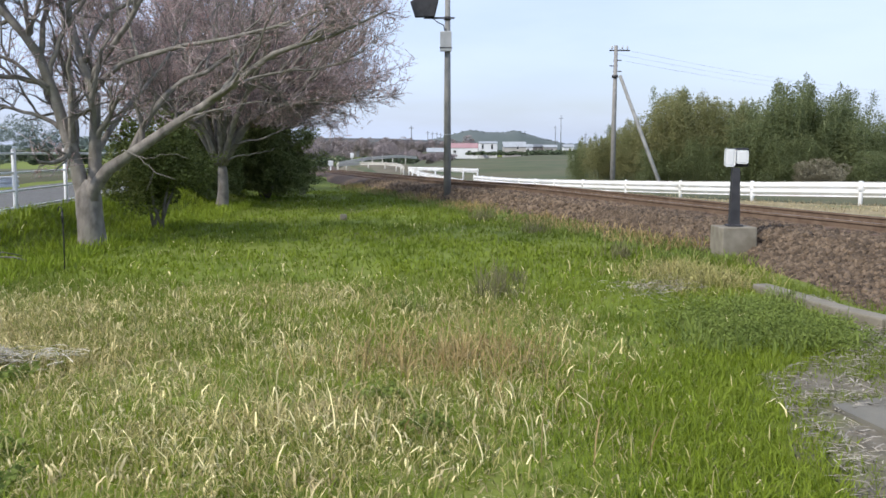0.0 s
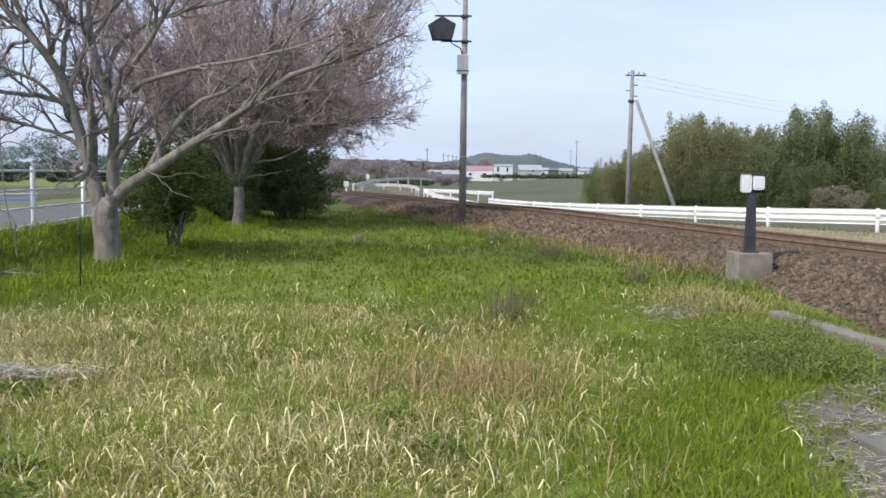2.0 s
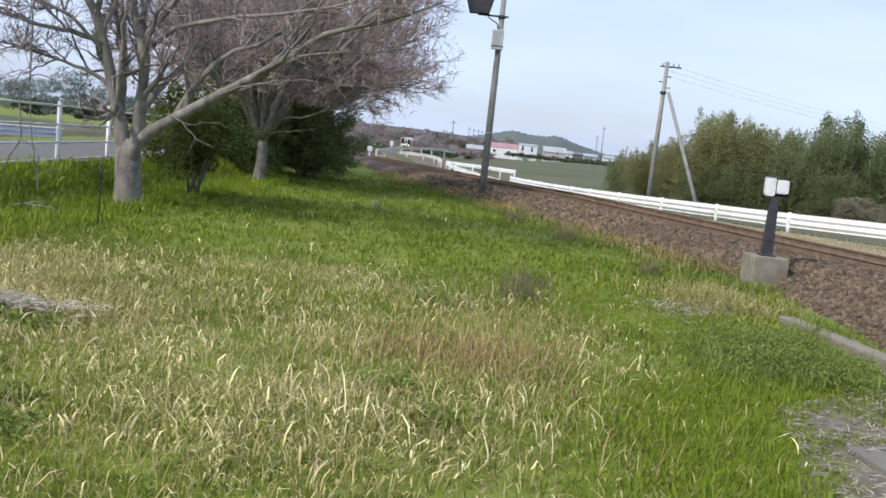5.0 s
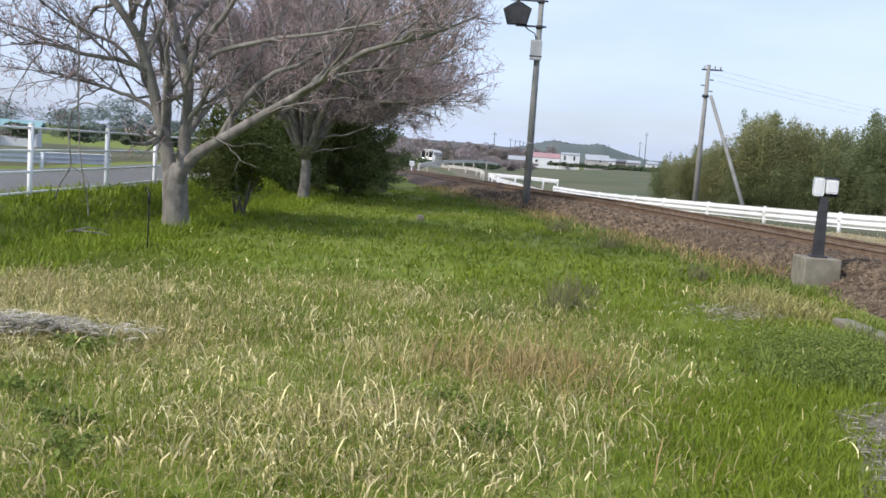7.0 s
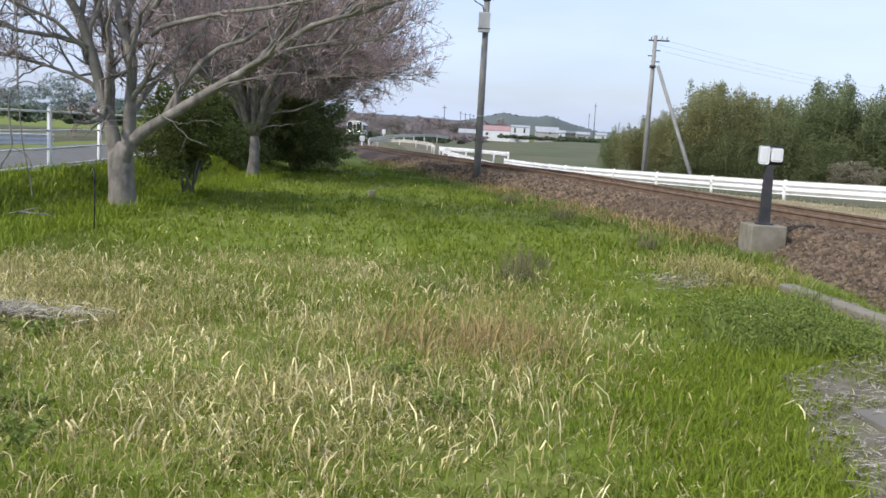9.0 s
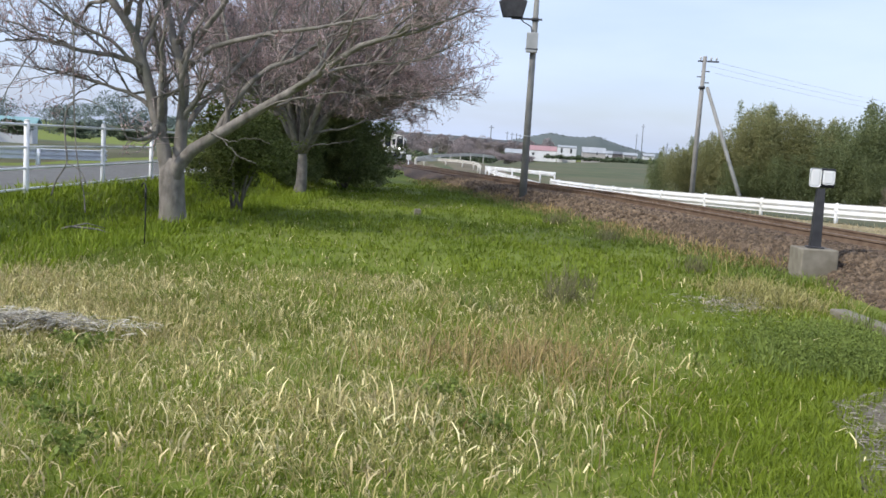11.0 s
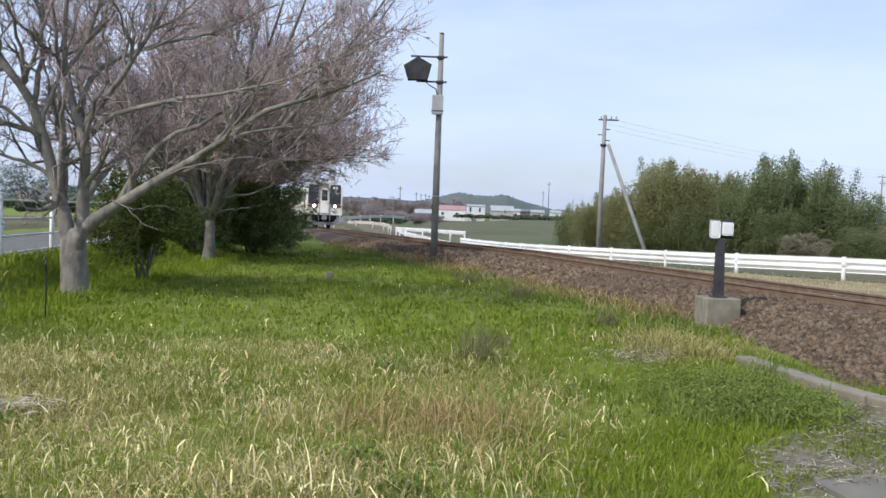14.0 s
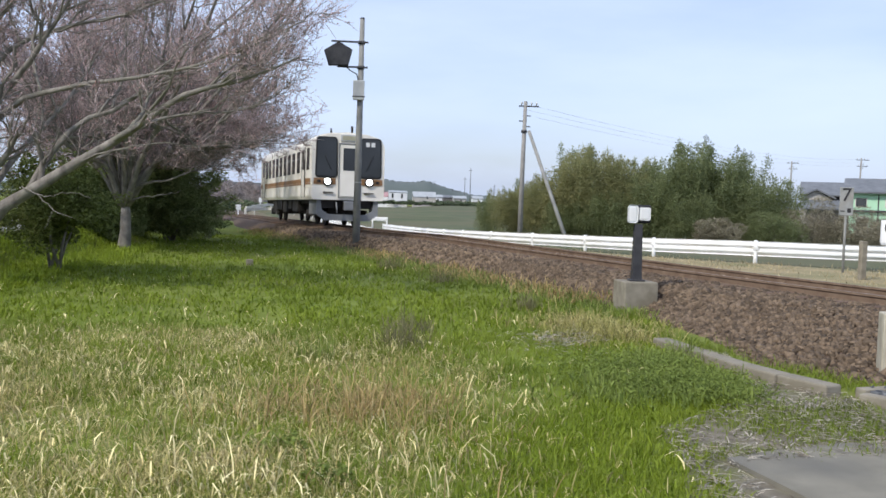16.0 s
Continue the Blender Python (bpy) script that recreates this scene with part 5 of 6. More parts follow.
# the road side -----------------------------------------------------------
def roadside():
    road = [(-13.5, -5, 0), (-11.5, 8, 0), (-10.6, 16, 0), (-10.4, 24, 0), (-10.8, 34, 0), (-12.5, 50, 0), (-16, 70, 0)]
    path = [(x, y, float(ground_z(x, y)) + 0.02) for x, y, _ in spline(road, 1.5)]
    tagged(part("road", sweep(bmesh.new(), [(-2.4, 0.02), (2.2, 0.02), (2.2, -0.3), (-2.4, -0.3)], path), M_ASPHALT, None), "grey asphalt country road on a low bank", "road", kind="structure")
    f = thing("pipe_fence", (-7.9, 14.9, 0.64), 0, "white steel pipe fence with four rails beside the road", "fence")
    line = spline([(-7.2, 5.5, 0.66), (-7.55, 10.6, 0.66), (-7.9, 14.9, 0.65), (-8.1, 18.2, 0.64), (-8.43, 21.5, 0.62), (-8.9, 25, 0.6), (-9.6, 31, 0.6)], 1.0)
    o = np.array([-7.9, 14.9, 0.64])
    for h, r in ((1.03, 0.022), (0.67, 0.022), (0.33, 0.022), (0.0, 0.022)):
        part("rail", tube(bmesh.new(), [tuple(p - o + np.array([0, 0, h])) for p in line], r, 8), M_WHITE, f)
    for x, y, z in [(-7.28, 6.6, 0.66), (-7.5, 9.3, 0.66), (-7.68, 12.0, 0.65), (-7.9, 14.9, 0.65), (-8.1, 18.2, 0.64), (-8.43, 21.5, 0.62), (-8.85, 24.6, 0.6), (-9.3, 28, 0.6)]:
        p = np.array([x, y, z]) - o
        post = part("post", tube(bmesh.new(), [(p[0], p[1], -0.6), (p[0], p[1], 1.10)], 0.045, 10), M_WHITE, f)
        part("cap", tube(bmesh.new(), [(p[0], p[1], 1.10), (p[0], p[1], 1.125)], [0.05, 0.03], 10), M_WHITE, post)
    guard_rail([(-26, 16, 0.98), (-19, 20, 0.98), (-13.94, 24, 0.98), (-11.9, 27, 0.98)], "bluish galvanised guard rail across the road", 0.5, M_GALV, 4, beam=0.3)
    v = thing("dead_vine", (-7.2, 15.1, 0.3), 0, "dry brown vine hanging from the tree to the ground", "vine")
    for pts, r in (([(-0.05, 0, 2.4), (-0.03, 0, 1.8), (-0.12, 0, 1.7), (-0.2, 0.05, 1.45), (-0.15, 0, 1.1), (-0.14, 0.02, 0.8), (-0.3, 0, 0.5), (-0.38, 0, 0.25)], 0.014),
                   ([(-0.03, 0, 1.85), (-0.02, 0.04, 1.4), (0.03, 0, 1.0), (0.1, 0, 0.6), (0.16, 0.03, 0.3), (0.2, 0, 0.0)], 0.011),
                   ([(-0.14, 0, 1.72), (0.05, 0.02, 1.84), (0.25, 0, 1.82), (0.42, 0, 1.75)], 0.010),
                   ([(-0.14, 0, 0.8), (-0.02, 0, 0.76), (0.12, 0.02, 0.66), (0.22, 0, 0.45)], 0.009),
                   ([(-0.03, 0, 2.4), (-0.06, 0, 2.9), (-0.4, 0.5, 3.2), (-0.9, 1.2, 3.0)], 0.013)):
        part("stem", tube(bmesh.new(), spline(pts, 0.06), r, 6), M_BARK, v)
    br = thing("fallen_branch", (-6.75, 14.3, 0), 15, "fallen grey branch lying in the grass", "branch")
    part("stick", tube(bmesh.new(), [(-0.5, 0, 0.05), (-0.1, 0.05, 0.16), (0.3, 0, 0.14), (0.6, 0.05, 0.05)], [0.02, 0.018, 0.014, 0.008], 6), M_BARK, br)
    part("stick", tube(bmesh.new(), [(-0.1, 0.05, 0.16), (0.1, 0.25, 0.2), (0.35, 0.4, 0.12)], [0.012, 0.01, 0.006], 6), M_BARK, br)


# the distance --------------------------------------------------------------
M_WALL_W = mat("white_plaster", (0.72, 0.73, 0.74), (0.64, 0.65, 0.66), 0.6, 0.7, bump=0)
M_WALL_G = mat("pale_green_render", (0.36, 0.60, 0.42), (0.42, 0.66, 0.47), 0.5, 0.7, bump=0)
M_WALL_D = mat("dark_timber_wall", (0.10, 0.09, 0.09), (0.15, 0.135, 0.13), 0.6, 0.8, bump=0)
M_WALL_B = mat("beige_render", (0.36, 0.34, 0.32), (0.44, 0.42, 0.39), 0.5, 0.8, bump=0)
M_ROOF = mat("grey_roof_tile", (0.115, 0.125, 0.14), (0.17, 0.18, 0.195), 1.2, 0.6, bump=0.3, fine=4)
# red greyed towards pink: distance haze painted into the roof colour
M_ROOF_R = mat("hazed_red_sheet", (0.33, 0.19, 0.20), (0.38, 0.24, 0.245), 0.5, 0.7, bump=0)
M_ROOF_L = mat("pale_metal_roof", (0.30, 0.32, 0.34), (0.38, 0.40, 0.42), 0.5, 0.6, bump=0)
M_GLASS = mat("dark_window_glass", (0.03, 0.035, 0.04), (0.05, 0.055, 0.06), 1, 0.12, bump=0, spec=0.6)
# the hill's haze is put into its greyed base colour
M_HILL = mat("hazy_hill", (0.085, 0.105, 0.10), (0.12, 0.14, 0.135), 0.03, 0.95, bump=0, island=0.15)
# blue-grey haze tint in the colour, darkened to include the deck's shaded underside
M_VIADUCT = mat("hazy_concrete", (0.15, 0.162, 0.18), (0.19, 0.202, 0.222), 0.1, 0.9, bump=0)


def house(name, at, w, d, h, wall, roof, label, rise=1.2, rz=0.0, windows=(), eave=0.4, gable="x"):
    """A house: walls, a pitched roof with eaves, windows as (x, z, width, height) on its front."""
    b = thing(name, at, rz, label, "building", "far houses")
    part("wall", box(bmesh.new(), (0, 0, h / 2 - 0.6), (w, d, h + 1.2), 0.02), wall, b)
    e = eave
    if gable == "x":
        bm = slab(bmesh.new(), [(-d / 2 - e, h), (0, h + rise), (d / 2 + e, h), (d / 2 + e, h + 0.16), (0, h + rise + 0.2), (-d / 2 - e, h + 0.16)], -w / 2 - e, w / 2 + e)
        bmesh.ops.rotate(bm, verts=bm.verts[:], cent=(0, 0, 0), matrix=Matrix.Rotation(math.pi / 2, 3, "Z"))
    else:
        bm = slab(bmesh.new(), [(-w / 2 - e, h), (0, h + rise), (w / 2 + e, h), (w / 2 + e, h + 0.16), (0, h + rise + 0.2), (-w / 2 - e, h + 0.16)], -d / 2 - e, d / 2 + e)
        part("gable", slab(bmesh.new(), [(-w / 2, h), (w / 2, h), (0, h + rise)], -d / 2 + 0.02, d / 2 - 0.02), wall, b)
    part("roof", bm, roof, b)
    for x, z, ww, hh in windows:
        win = part("window", box(bmesh.new(), (x, -d / 2 - 0.015, z), (ww, 0.05, hh), 0.01), M_OLDWHITE, b)
        part("pane", box(bmesh.new(), (x, -d / 2 - 0.05, z), (ww * 0.86, 0.03, hh * 0.88), 0), M_GLASS, win)
    return b


def fluff(name, spots, n, size, material, label, category, seed, kind="stuff", twiggy=0.4):
    """Far planting as many small leaves round given clumps (x, y, z, radius across, height)."""
    r = np.random.default_rng(seed)
    pts = []
    for k, (x, y, z, rad, h) in enumerate(spots):
        p = clumpy(n, (rad, rad, h * 0.5), 18, seed * 50 + k) + np.array([x, y, z + h * 0.5])
        pts.append(p[p[:, 2] > z - 0.3])
    ob = put(name, leaves(np.vstack(pts), size, material, name, aspect=twiggy))
    tagged(ob, label, category, kind=kind)


def distance():
    house("white_house", (15.45, 333, -1.0), 6.2, 6, 3.9, M_WALL_W, M_ROOF_L, "small white two-windowed house far across the fields", 0.5, 0,
          ((-1.9, 2.8, 0.7, 1.7), (1.3, 2.8, 0.7, 1.7)), 0.15)
    house("red_shed", (7.1, 338, -1.1), 10, 6, 2.4, M_WALL_W, M_ROOF_R, "long white shed with a haze-paled red roof far away", 1.5, 0, ((-3, 1.2, 1.0, 0.9), (2, 1.1, 1.2, 1.0)), 0.1)
    # close wall and roof tones here hold the distance haze in the colour
    house("grey_house", (25.5, 346, -1.0), 8, 6, 2.6, M_WALL_B, M_ROOF_L, "beige house with a pale roof far away", 1.8, 0, ((1, 2.5, 0.8, 1.0),), 0.2)
    house("farm_shed", (-2.6, 322, -1.6), 5.4, 5, 1.6, M_WALL_B, M_ROOF_L, "low pale farm shed far away", 1.2, 0, (), 0.2)
    for x, y, w, h, wm in ((33, 382, 4.5, 2.6, M_WALL_W), (42.5, 384, 5, 2.4, M_WALL_B), (50, 386, 4, 2.5, M_WALL_W), (58, 388, 6, 2.2, M_WALL_B), (38, 392, 5, 2.6, M_WALL_D), (66, 395, 6, 2.4, M_WALL_W)):
        house("far_house", (x, y, -0.9), w, 5, h, wm, M_ROOF_L if wm is not M_WALL_D else M_ROOF, "small house of a far village", 0.9, 0, ((0.5, 1.5, 0.8, 0.9),), 0.3)
    v = thing("viaduct", (0, 420, -2), 0, "hazy grey road viaduct on piers far away", "viaduct")
    part("deck", slab(bmesh.new(), [(-60, 7.6), (-25, 7.3), (3, 6.3), (14, 5.7), (14, 4.2), (3, 4.9), (-25, 5.6), (-60, 5.8)], -4, 4), M_VIADUCT, v)
    for x in range(-55, 14, 9):
        part("pier", box(bmesh.new(), (x, 0, 2), (1.6, 3, 8), 0.05), M_VIADUCT, v)
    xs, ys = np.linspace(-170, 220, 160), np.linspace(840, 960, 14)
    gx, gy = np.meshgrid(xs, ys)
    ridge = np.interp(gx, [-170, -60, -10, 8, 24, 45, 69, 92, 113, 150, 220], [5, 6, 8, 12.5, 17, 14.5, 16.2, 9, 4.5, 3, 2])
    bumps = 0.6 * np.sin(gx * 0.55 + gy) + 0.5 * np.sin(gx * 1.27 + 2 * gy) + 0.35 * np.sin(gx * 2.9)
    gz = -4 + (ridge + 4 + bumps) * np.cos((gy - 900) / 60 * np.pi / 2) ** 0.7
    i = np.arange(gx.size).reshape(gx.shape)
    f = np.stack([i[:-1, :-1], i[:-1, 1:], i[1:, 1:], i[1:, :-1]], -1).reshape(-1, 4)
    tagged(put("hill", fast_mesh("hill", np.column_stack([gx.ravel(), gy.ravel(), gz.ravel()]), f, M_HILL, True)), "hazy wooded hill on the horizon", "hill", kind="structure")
    r = np.random.default_rng(5)
    spots = []
    for k in range(60):
        x = r.uniform(-30, 120)
        t = float(np.interp(x, [-60, -10, 8, 24, 45, 69, 92, 113, 150], [6, 8, 12.5, 17, 14.5, 16.2, 9, 4.5, 3]))
        spots.append((x, 898 + r.uniform(-6, 6), t - 4, r.uniform(3, 6), 4.4))
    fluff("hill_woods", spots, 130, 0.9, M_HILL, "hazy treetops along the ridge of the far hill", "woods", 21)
    for x, y, z0, z1, rad in ((85.3, 700, 0, 24, 0.35), (81.3, 700, 0, 17, 0.3), (-14.7, 450, 0, 11.4, 0.28), (-7.1, 450, 0, 9.1, 0.22), (-4.9, 450, 0, 8.6, 0.22), (-2.8, 450, 0, 8.5, 0.22),
                              (-1.05, 450, 0, 8.1, 0.22), (44, 300, -2, 5.3, 0.12), (62, 420, -2, 8, 0.15)):
        m = thing("far_mast", (x, y, z0 - 3), 0, "thin grey mast standing far away", "mast", "far masts")
        part("shaft", tube(bmesh.new(), [(0, 0, 0), (0, 0, z1 - z0 + 3)], [rad, rad * 0.7], 8), M_VIADUCT, m)
        part("crossarm", box(bmesh.new(), (0, 0, (z1 - z0 + 3) * 0.93), (rad * 8, rad, rad), 0), M_VIADUCT, m)
    # bare woods and hedges beyond the bend of the line
    r = np.random.default_rng(6)
    spots = [(x, y, float(ground_z(x, y)), r.uniform(3, 5), h) for x, y, h in
             ((-34, 175, 6.0), (-30, 180, 5.6), (-29, 200, 5.6), (-33, 215, 6.3), (-14, 232, 4.6), (-10, 236, 3.8), (-6, 240, 3.2), (-2, 243, 2.8), (-38, 160, 6), (-44, 170, 7),
              (-50, 200, 8), (-15, 262, 6.6), (-16, 250, 6.0), (-30, 235, 7), (-34, 250, 7.4), (-27, 262, 7), (-4, 268, 2.8), (1, 275, 2.6), (-9, 250, 3.6), (-38, 190, 6.4))]
    fluff("bare_woods", spots, 4200, 0.30, M_FAR_TREE, "hazy leafless woods beyond the bend of the line", "woods", 31, twiggy=0.14)
    fluff("bare_woods", [(x, 392 + 3 * (x % 5), -3.0, 4.6, 8.6 + 0.8 * math.sin(x * 0.7)) for x in range(-74, 14, 4)], 3600, 0.42, M_FAR_TREE, "hazy brown woods below the viaduct", "woods", 41, twiggy=0.2)
    spots = [(x, y, float(ground_z(x, y)), 2.4, 2.6) for x, y in ((-26, 172), (-22, 178), (-30, 165), (-19, 185), (-15, 190), (-34, 160), (-11, 196), (-7, 205))]
    fluff("hedge", spots, 1000, 0.28, M_HEDGE, "dark low hedge beyond the bend of the line", "hedge", 33)
    spots = [(x, 372 + (x % 7), -1.2, 3.5, 2.0) for x in range(24, 84, 5)] + [(x, 326 + (x % 3), -1.1, 2.2, 1.1 + 0.3 * (x % 2)) for x in range(10, 70, 3)]
    fluff("hedge", spots, 420, 0.5, M_HEDGE, "low dark trees between the houses of the far village", "hedge", 35)
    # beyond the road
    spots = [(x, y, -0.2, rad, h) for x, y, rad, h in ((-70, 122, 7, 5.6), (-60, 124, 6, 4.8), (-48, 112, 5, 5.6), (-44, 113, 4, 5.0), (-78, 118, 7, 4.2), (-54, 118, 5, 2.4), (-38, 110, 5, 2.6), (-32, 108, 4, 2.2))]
    # the bluish haze on these trees is in their leaf colour
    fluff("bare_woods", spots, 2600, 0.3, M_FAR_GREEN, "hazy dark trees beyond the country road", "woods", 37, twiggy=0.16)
    spots = [(x, y, 0, 2.2, 1.7) for x, y in ((-50, 92), (-44, 92), (-56, 95), (-38, 90), (-34, 90), (-62, 96), (-28, 88))]
    fluff("hedge", spots, 1300, 0.2, M_HEDGE, "dark hedge in the fields beyond the road", "hedge", 39)
    house("teal_shed", (-53, 98, 0), 3.5, 4, 1.0, M_WALL_W, mat("teal_sheet", (0.18, 0.32, 0.33), (0.22, 0.37, 0.38), 1, 0.6, bump=0), "low shed with a teal roof beyond the road", 0.6, 20)
    house("dark_house", (-71, 112, 0), 9, 6, 2.0, M_WALL_D, M_ROOF, "dark house with a tiled roof beyond the road", 1.2, 15)
    # houses beside the grove
    house("tiled_house", (57.6, 110, -0.8), 7.2, 6, 4.2, M_WALL_D, M_ROOF, "dark house with a grey tiled roof beside the grove", 1.5, -25, ((-1.6, 3.3, 1.2, 0.7), (1.5, 1.4, 2.0, 1.4)), 0.6)
    house("tiled_wing", (53.4, 107, -0.8), 3.2, 4, 3.8, M_WALL_B, M_ROOF, "gabled wing with grey roof tiles beside the dark house", 1.0, -25, ((0, 3.4, 0.9, 0.5),), 0.5, "y")
    house("tiled_annex", (54.2, 104, -0.8), 6.0, 4, 2.6, M_WALL_D, M_ROOF, "low annex with a long grey tiled roof", 0.9, -25, ((1, 1.2, 1.5, 1.0),), 0.6)
    gh = house("green_house", (58.4, 100.5, -0.8), 7.5, 6, 4.5, M_WALL_G, M_ROOF, "pale green two-storey house with a grey roof", 1.5, -30,
               ((-2.6, 3.5, 1.2, 1.0), (0.6, 3.5, 1.7, 1.0), (-2.4, 1.2, 1.2, 1.5), (1.0, 1.2, 1.8, 1.5)), 0.7)
    part("storey_band", box(bmesh.new(), (0, -3.15, 2.6), (7.7, 0.4, 0.22), 0.02), M_DARKSTEEL, gh)
    part("downpipe", tube(bmesh.new(), [(-0.9, -3.06, -0.4), (-0.9, -3.06, 4.4)], 0.06, 7), M_DARKSTEEL, gh)


# the railcar -----------------------------------------------------------------
M_CREAM = mat("cream_body_paint", (0.86, 0.83, 0.76), (0.82, 0.79, 0.72), 1.5, 0.35, bump=0.02, c=(0.72, 0.68, 0.60), cscale=0.5)
M_ROOFGREY = mat("railcar_roof", (0.42, 0.42, 0.40), (0.5, 0.5, 0.48), 2, 0.6, bump=0.1)
M_STRIPE = mat("tan_stripe", (0.30, 0.165, 0.075), (0.26, 0.14, 0.062), 2, 0.4, bump=0)
M_UNDER = mat("underframe_grime", (0.022, 0.021, 0.02), (0.045, 0.04, 0.037), 3, 0.8, bump=0.3)
M_SKIRT = mat("snow_plough_grey", (0.17, 0.18, 0.19), (0.22, 0.23, 0.24), 3, 0.6, bump=0.1)
M_SEAL = mat("black_rubber", (0.012, 0.012, 0.014), (0.02, 0.02, 0.022), 4, 0.6, bump=0)
M_CARGLASS = mat("railcar_glass", (0.022, 0.025, 0.028), (0.038, 0.042, 0.046), 0.7, 0.06, bump=0, spec=0.4)
M_BLIND = mat("destination_blind", (0.34, 0.33, 0.24), (0.42, 0.41, 0.30), 5, 0.5, bump=0)
M_LAMP = bpy.data.materials.new("headlamp_glow")
M_LAMP.use_nodes = True
M_LAMP.node_tree.nodes["Principled BSDF"].inputs["Emission Color"].default_value = (1.0, 0.98, 0.95, 1)
M_LAMP.node_tree.nodes["Principled BSDF"].inputs["Emission Strength"].default_value = 6.0


def rounded(cx, cz, w, h, r, top=0.0):
    """Outline of an upright pane with rounded corners, drawn in at the top."""
    out = []
    for qx, qz, a0 in ((1, -1, -90), (1, 1, 0), (-1, 1, 90), (-1, -1, 180)):
        for k in range(5):
            a = radians(a0 + 22.5 * k)
            z = qz * (h / 2 - r) + r * math.sin(a)
            x = qx * (w / 2 - r) + r * math.cos(a)
            out.append((cx + x * (1 - top * (z / h + 0.5)), cz + z))
    return out


def railcar():
    """A short diesel railcar: its length along y with the cab in front at +y, heights above the rail."""
    car = thing("railcar", (0, 0, 0), 0, "cream diesel railcar with a tan stripe and lit headlamps", "train")
    L, W = 8.0, 1.45
    sec = [(-1.40, 1.02), (-W, 1.15), (-W, 3.05), (-1.42, 3.22), (-1.33, 3.38), (-1.14, 3.50), (-0.75, 3.60), (0, 3.65)]
    sec = sec + [(-x, z) for x, z in sec[-2::-1]]
    bm = slab(bmesh.new(), sec, -L, L - 0.12)
    part("body", bm, M_CREAM, car)
    face = [(x * 0.985, 1.02 + (z - 1.02) * 0.985) for x, z in sec]
    front = part("cab_front", slab(bmesh.new(), face, L - 0.12, L), M_CREAM, car)
    part("rear_end", slab(bmesh.new(), face, -L - 0.1, -L), M_CREAM, car)
    roof = [(-1.14, 3.51), (-0.75, 3.62), (0, 3.675), (0.75, 3.62), (1.14, 3.51), (0.75, 3.59), (0, 3.64), (-0.75, 3.59)]
    part("roof", slab(bmesh.new(), roof, -L + 0.1, L - 0.3), M_ROOFGREY, car)
    for y in (-4.5, 0.2, 4.4):
        part("roof_vent", box(bmesh.new(), (0, y, 3.68), (1.1, 1.8, 0.18), 0.05), M_ROOFGREY, car)
    part("horn", tube(bmesh.new(), [(-0.25, L - 0.7, 3.65), (-0.25, L - 0.7, 3.95)], 0.05, 8), M_UNDER, car)
    part("aerial", tube(bmesh.new(), [(0.55, L - 0.9, 3.6), (0.55, L - 0.9, 3.84)], 0.035, 8), M_UNDER, car)
    # cab face: two tall windscreens, a gangway door, lamps
    y = L
    for sx in (-1, 1):
        seal = part("windscreen_surround", slab(bmesh.new(), rounded(sx * 0.87, 2.66, 0.88, 1.58, 0.13, 0.06), y - 0.015, y + 0.025), M_SEAL, front)
        part("windscreen", slab(bmesh.new(), rounded(sx * 0.87, 2.67, 0.77, 1.45, 0.09, 0.06), y + 0.015, y + 0.035), M_CARGLASS, seal, "dark windscreen glass")
        part("wiper", tube(bmesh.new(), [(sx * 0.7, y + 0.05, 2.2), (sx * 0.95, y + 0.05, 2.75)], 0.012, 5), M_SEAL, seal)
        strip = part("lamp_strip", box(bmesh.new(), (sx * 0.93, y + 0.006, 1.73), (0.86, 0.03, 0.24), 0.01), M_STRIPE, front, "tan stripe on the cab front")
        part("lamp_bezel", tube(bmesh.new(), [(sx * 0.825, y, 1.73), (sx * 0.825, y + 0.06, 1.73)], 0.185, 20), M_SEAL, strip)
        part("headlamp", tube(bmesh.new(), [(sx * 0.825, y + 0.05, 1.73), (sx * 0.825, y + 0.075, 1.73)], 0.12, 20), M_LAMP, strip, "lit white headlamp")
        part("tail_lamp", box(bmesh.new(), (sx * 1.16, y + 0.03, 1.73), (0.14, 0.03, 0.1), 0.01), M_SEAL, strip)
        part("grab_step", box(bmesh.new(), (sx * 0.8, y + 0.04, 1.31), (0.4, 0.08, 0.03), 0.006), M_UNDER, front)
    frame_ = part("gangway_surround", box(bmesh.new(), (0, y + 0.02, 2.17), (0.82, 0.06, 2.14), 0.02), M_OLDWHITE, front)
    door = part("gangway_door", box(bmesh.new(), (0, y + 0.045, 2.15), (0.68, 0.05, 1.98), 0.015), M_CREAM, frame_)
    seal = part("door_window_surround", box(bmesh.new(), (0, y + 0.07, 2.60), (0.46, 0.03, 0.86), 0.012), M_CARGLASS, door)
    for sx in (-0.39, 0.39):
        part("door_edge", box(bmesh.new(), (sx, y + 0.052, 2.17), (0.035, 0.05, 2.1), 0.004), M_SKIRT, frame_)
    part("door_head", box(bmesh.new(), (0, y + 0.053, 3.2), (0.8, 0.05, 0.035), 0.004), M_SKIRT, frame_)
    box_ = part("destination_box", box(bmesh.new(), (0, y + 0.03, 3.42), (0.66, 0.06, 0.26), 0.012), M_GREYBOX, front)
    part("blind", box(bmesh.new(), (0, y + 0.062, 3.42), (0.54, 0.012, 0.17), 0.004), M_BLIND, box_, "yellowish destination blind")
    part("badge", box(bmesh.new(), (-0.74, y + 0.045, 3.20), (0.15, 0.008, 0.17), 0), M_WHITE, front, "small white badge shape behind the windscreen")
    part("badge", box(bmesh.new(), (-0.95, y + 0.045, 3.20), (0.15, 0.008, 0.17), 0), M_WHITE, front, "small white badge shape behind the windscreen")
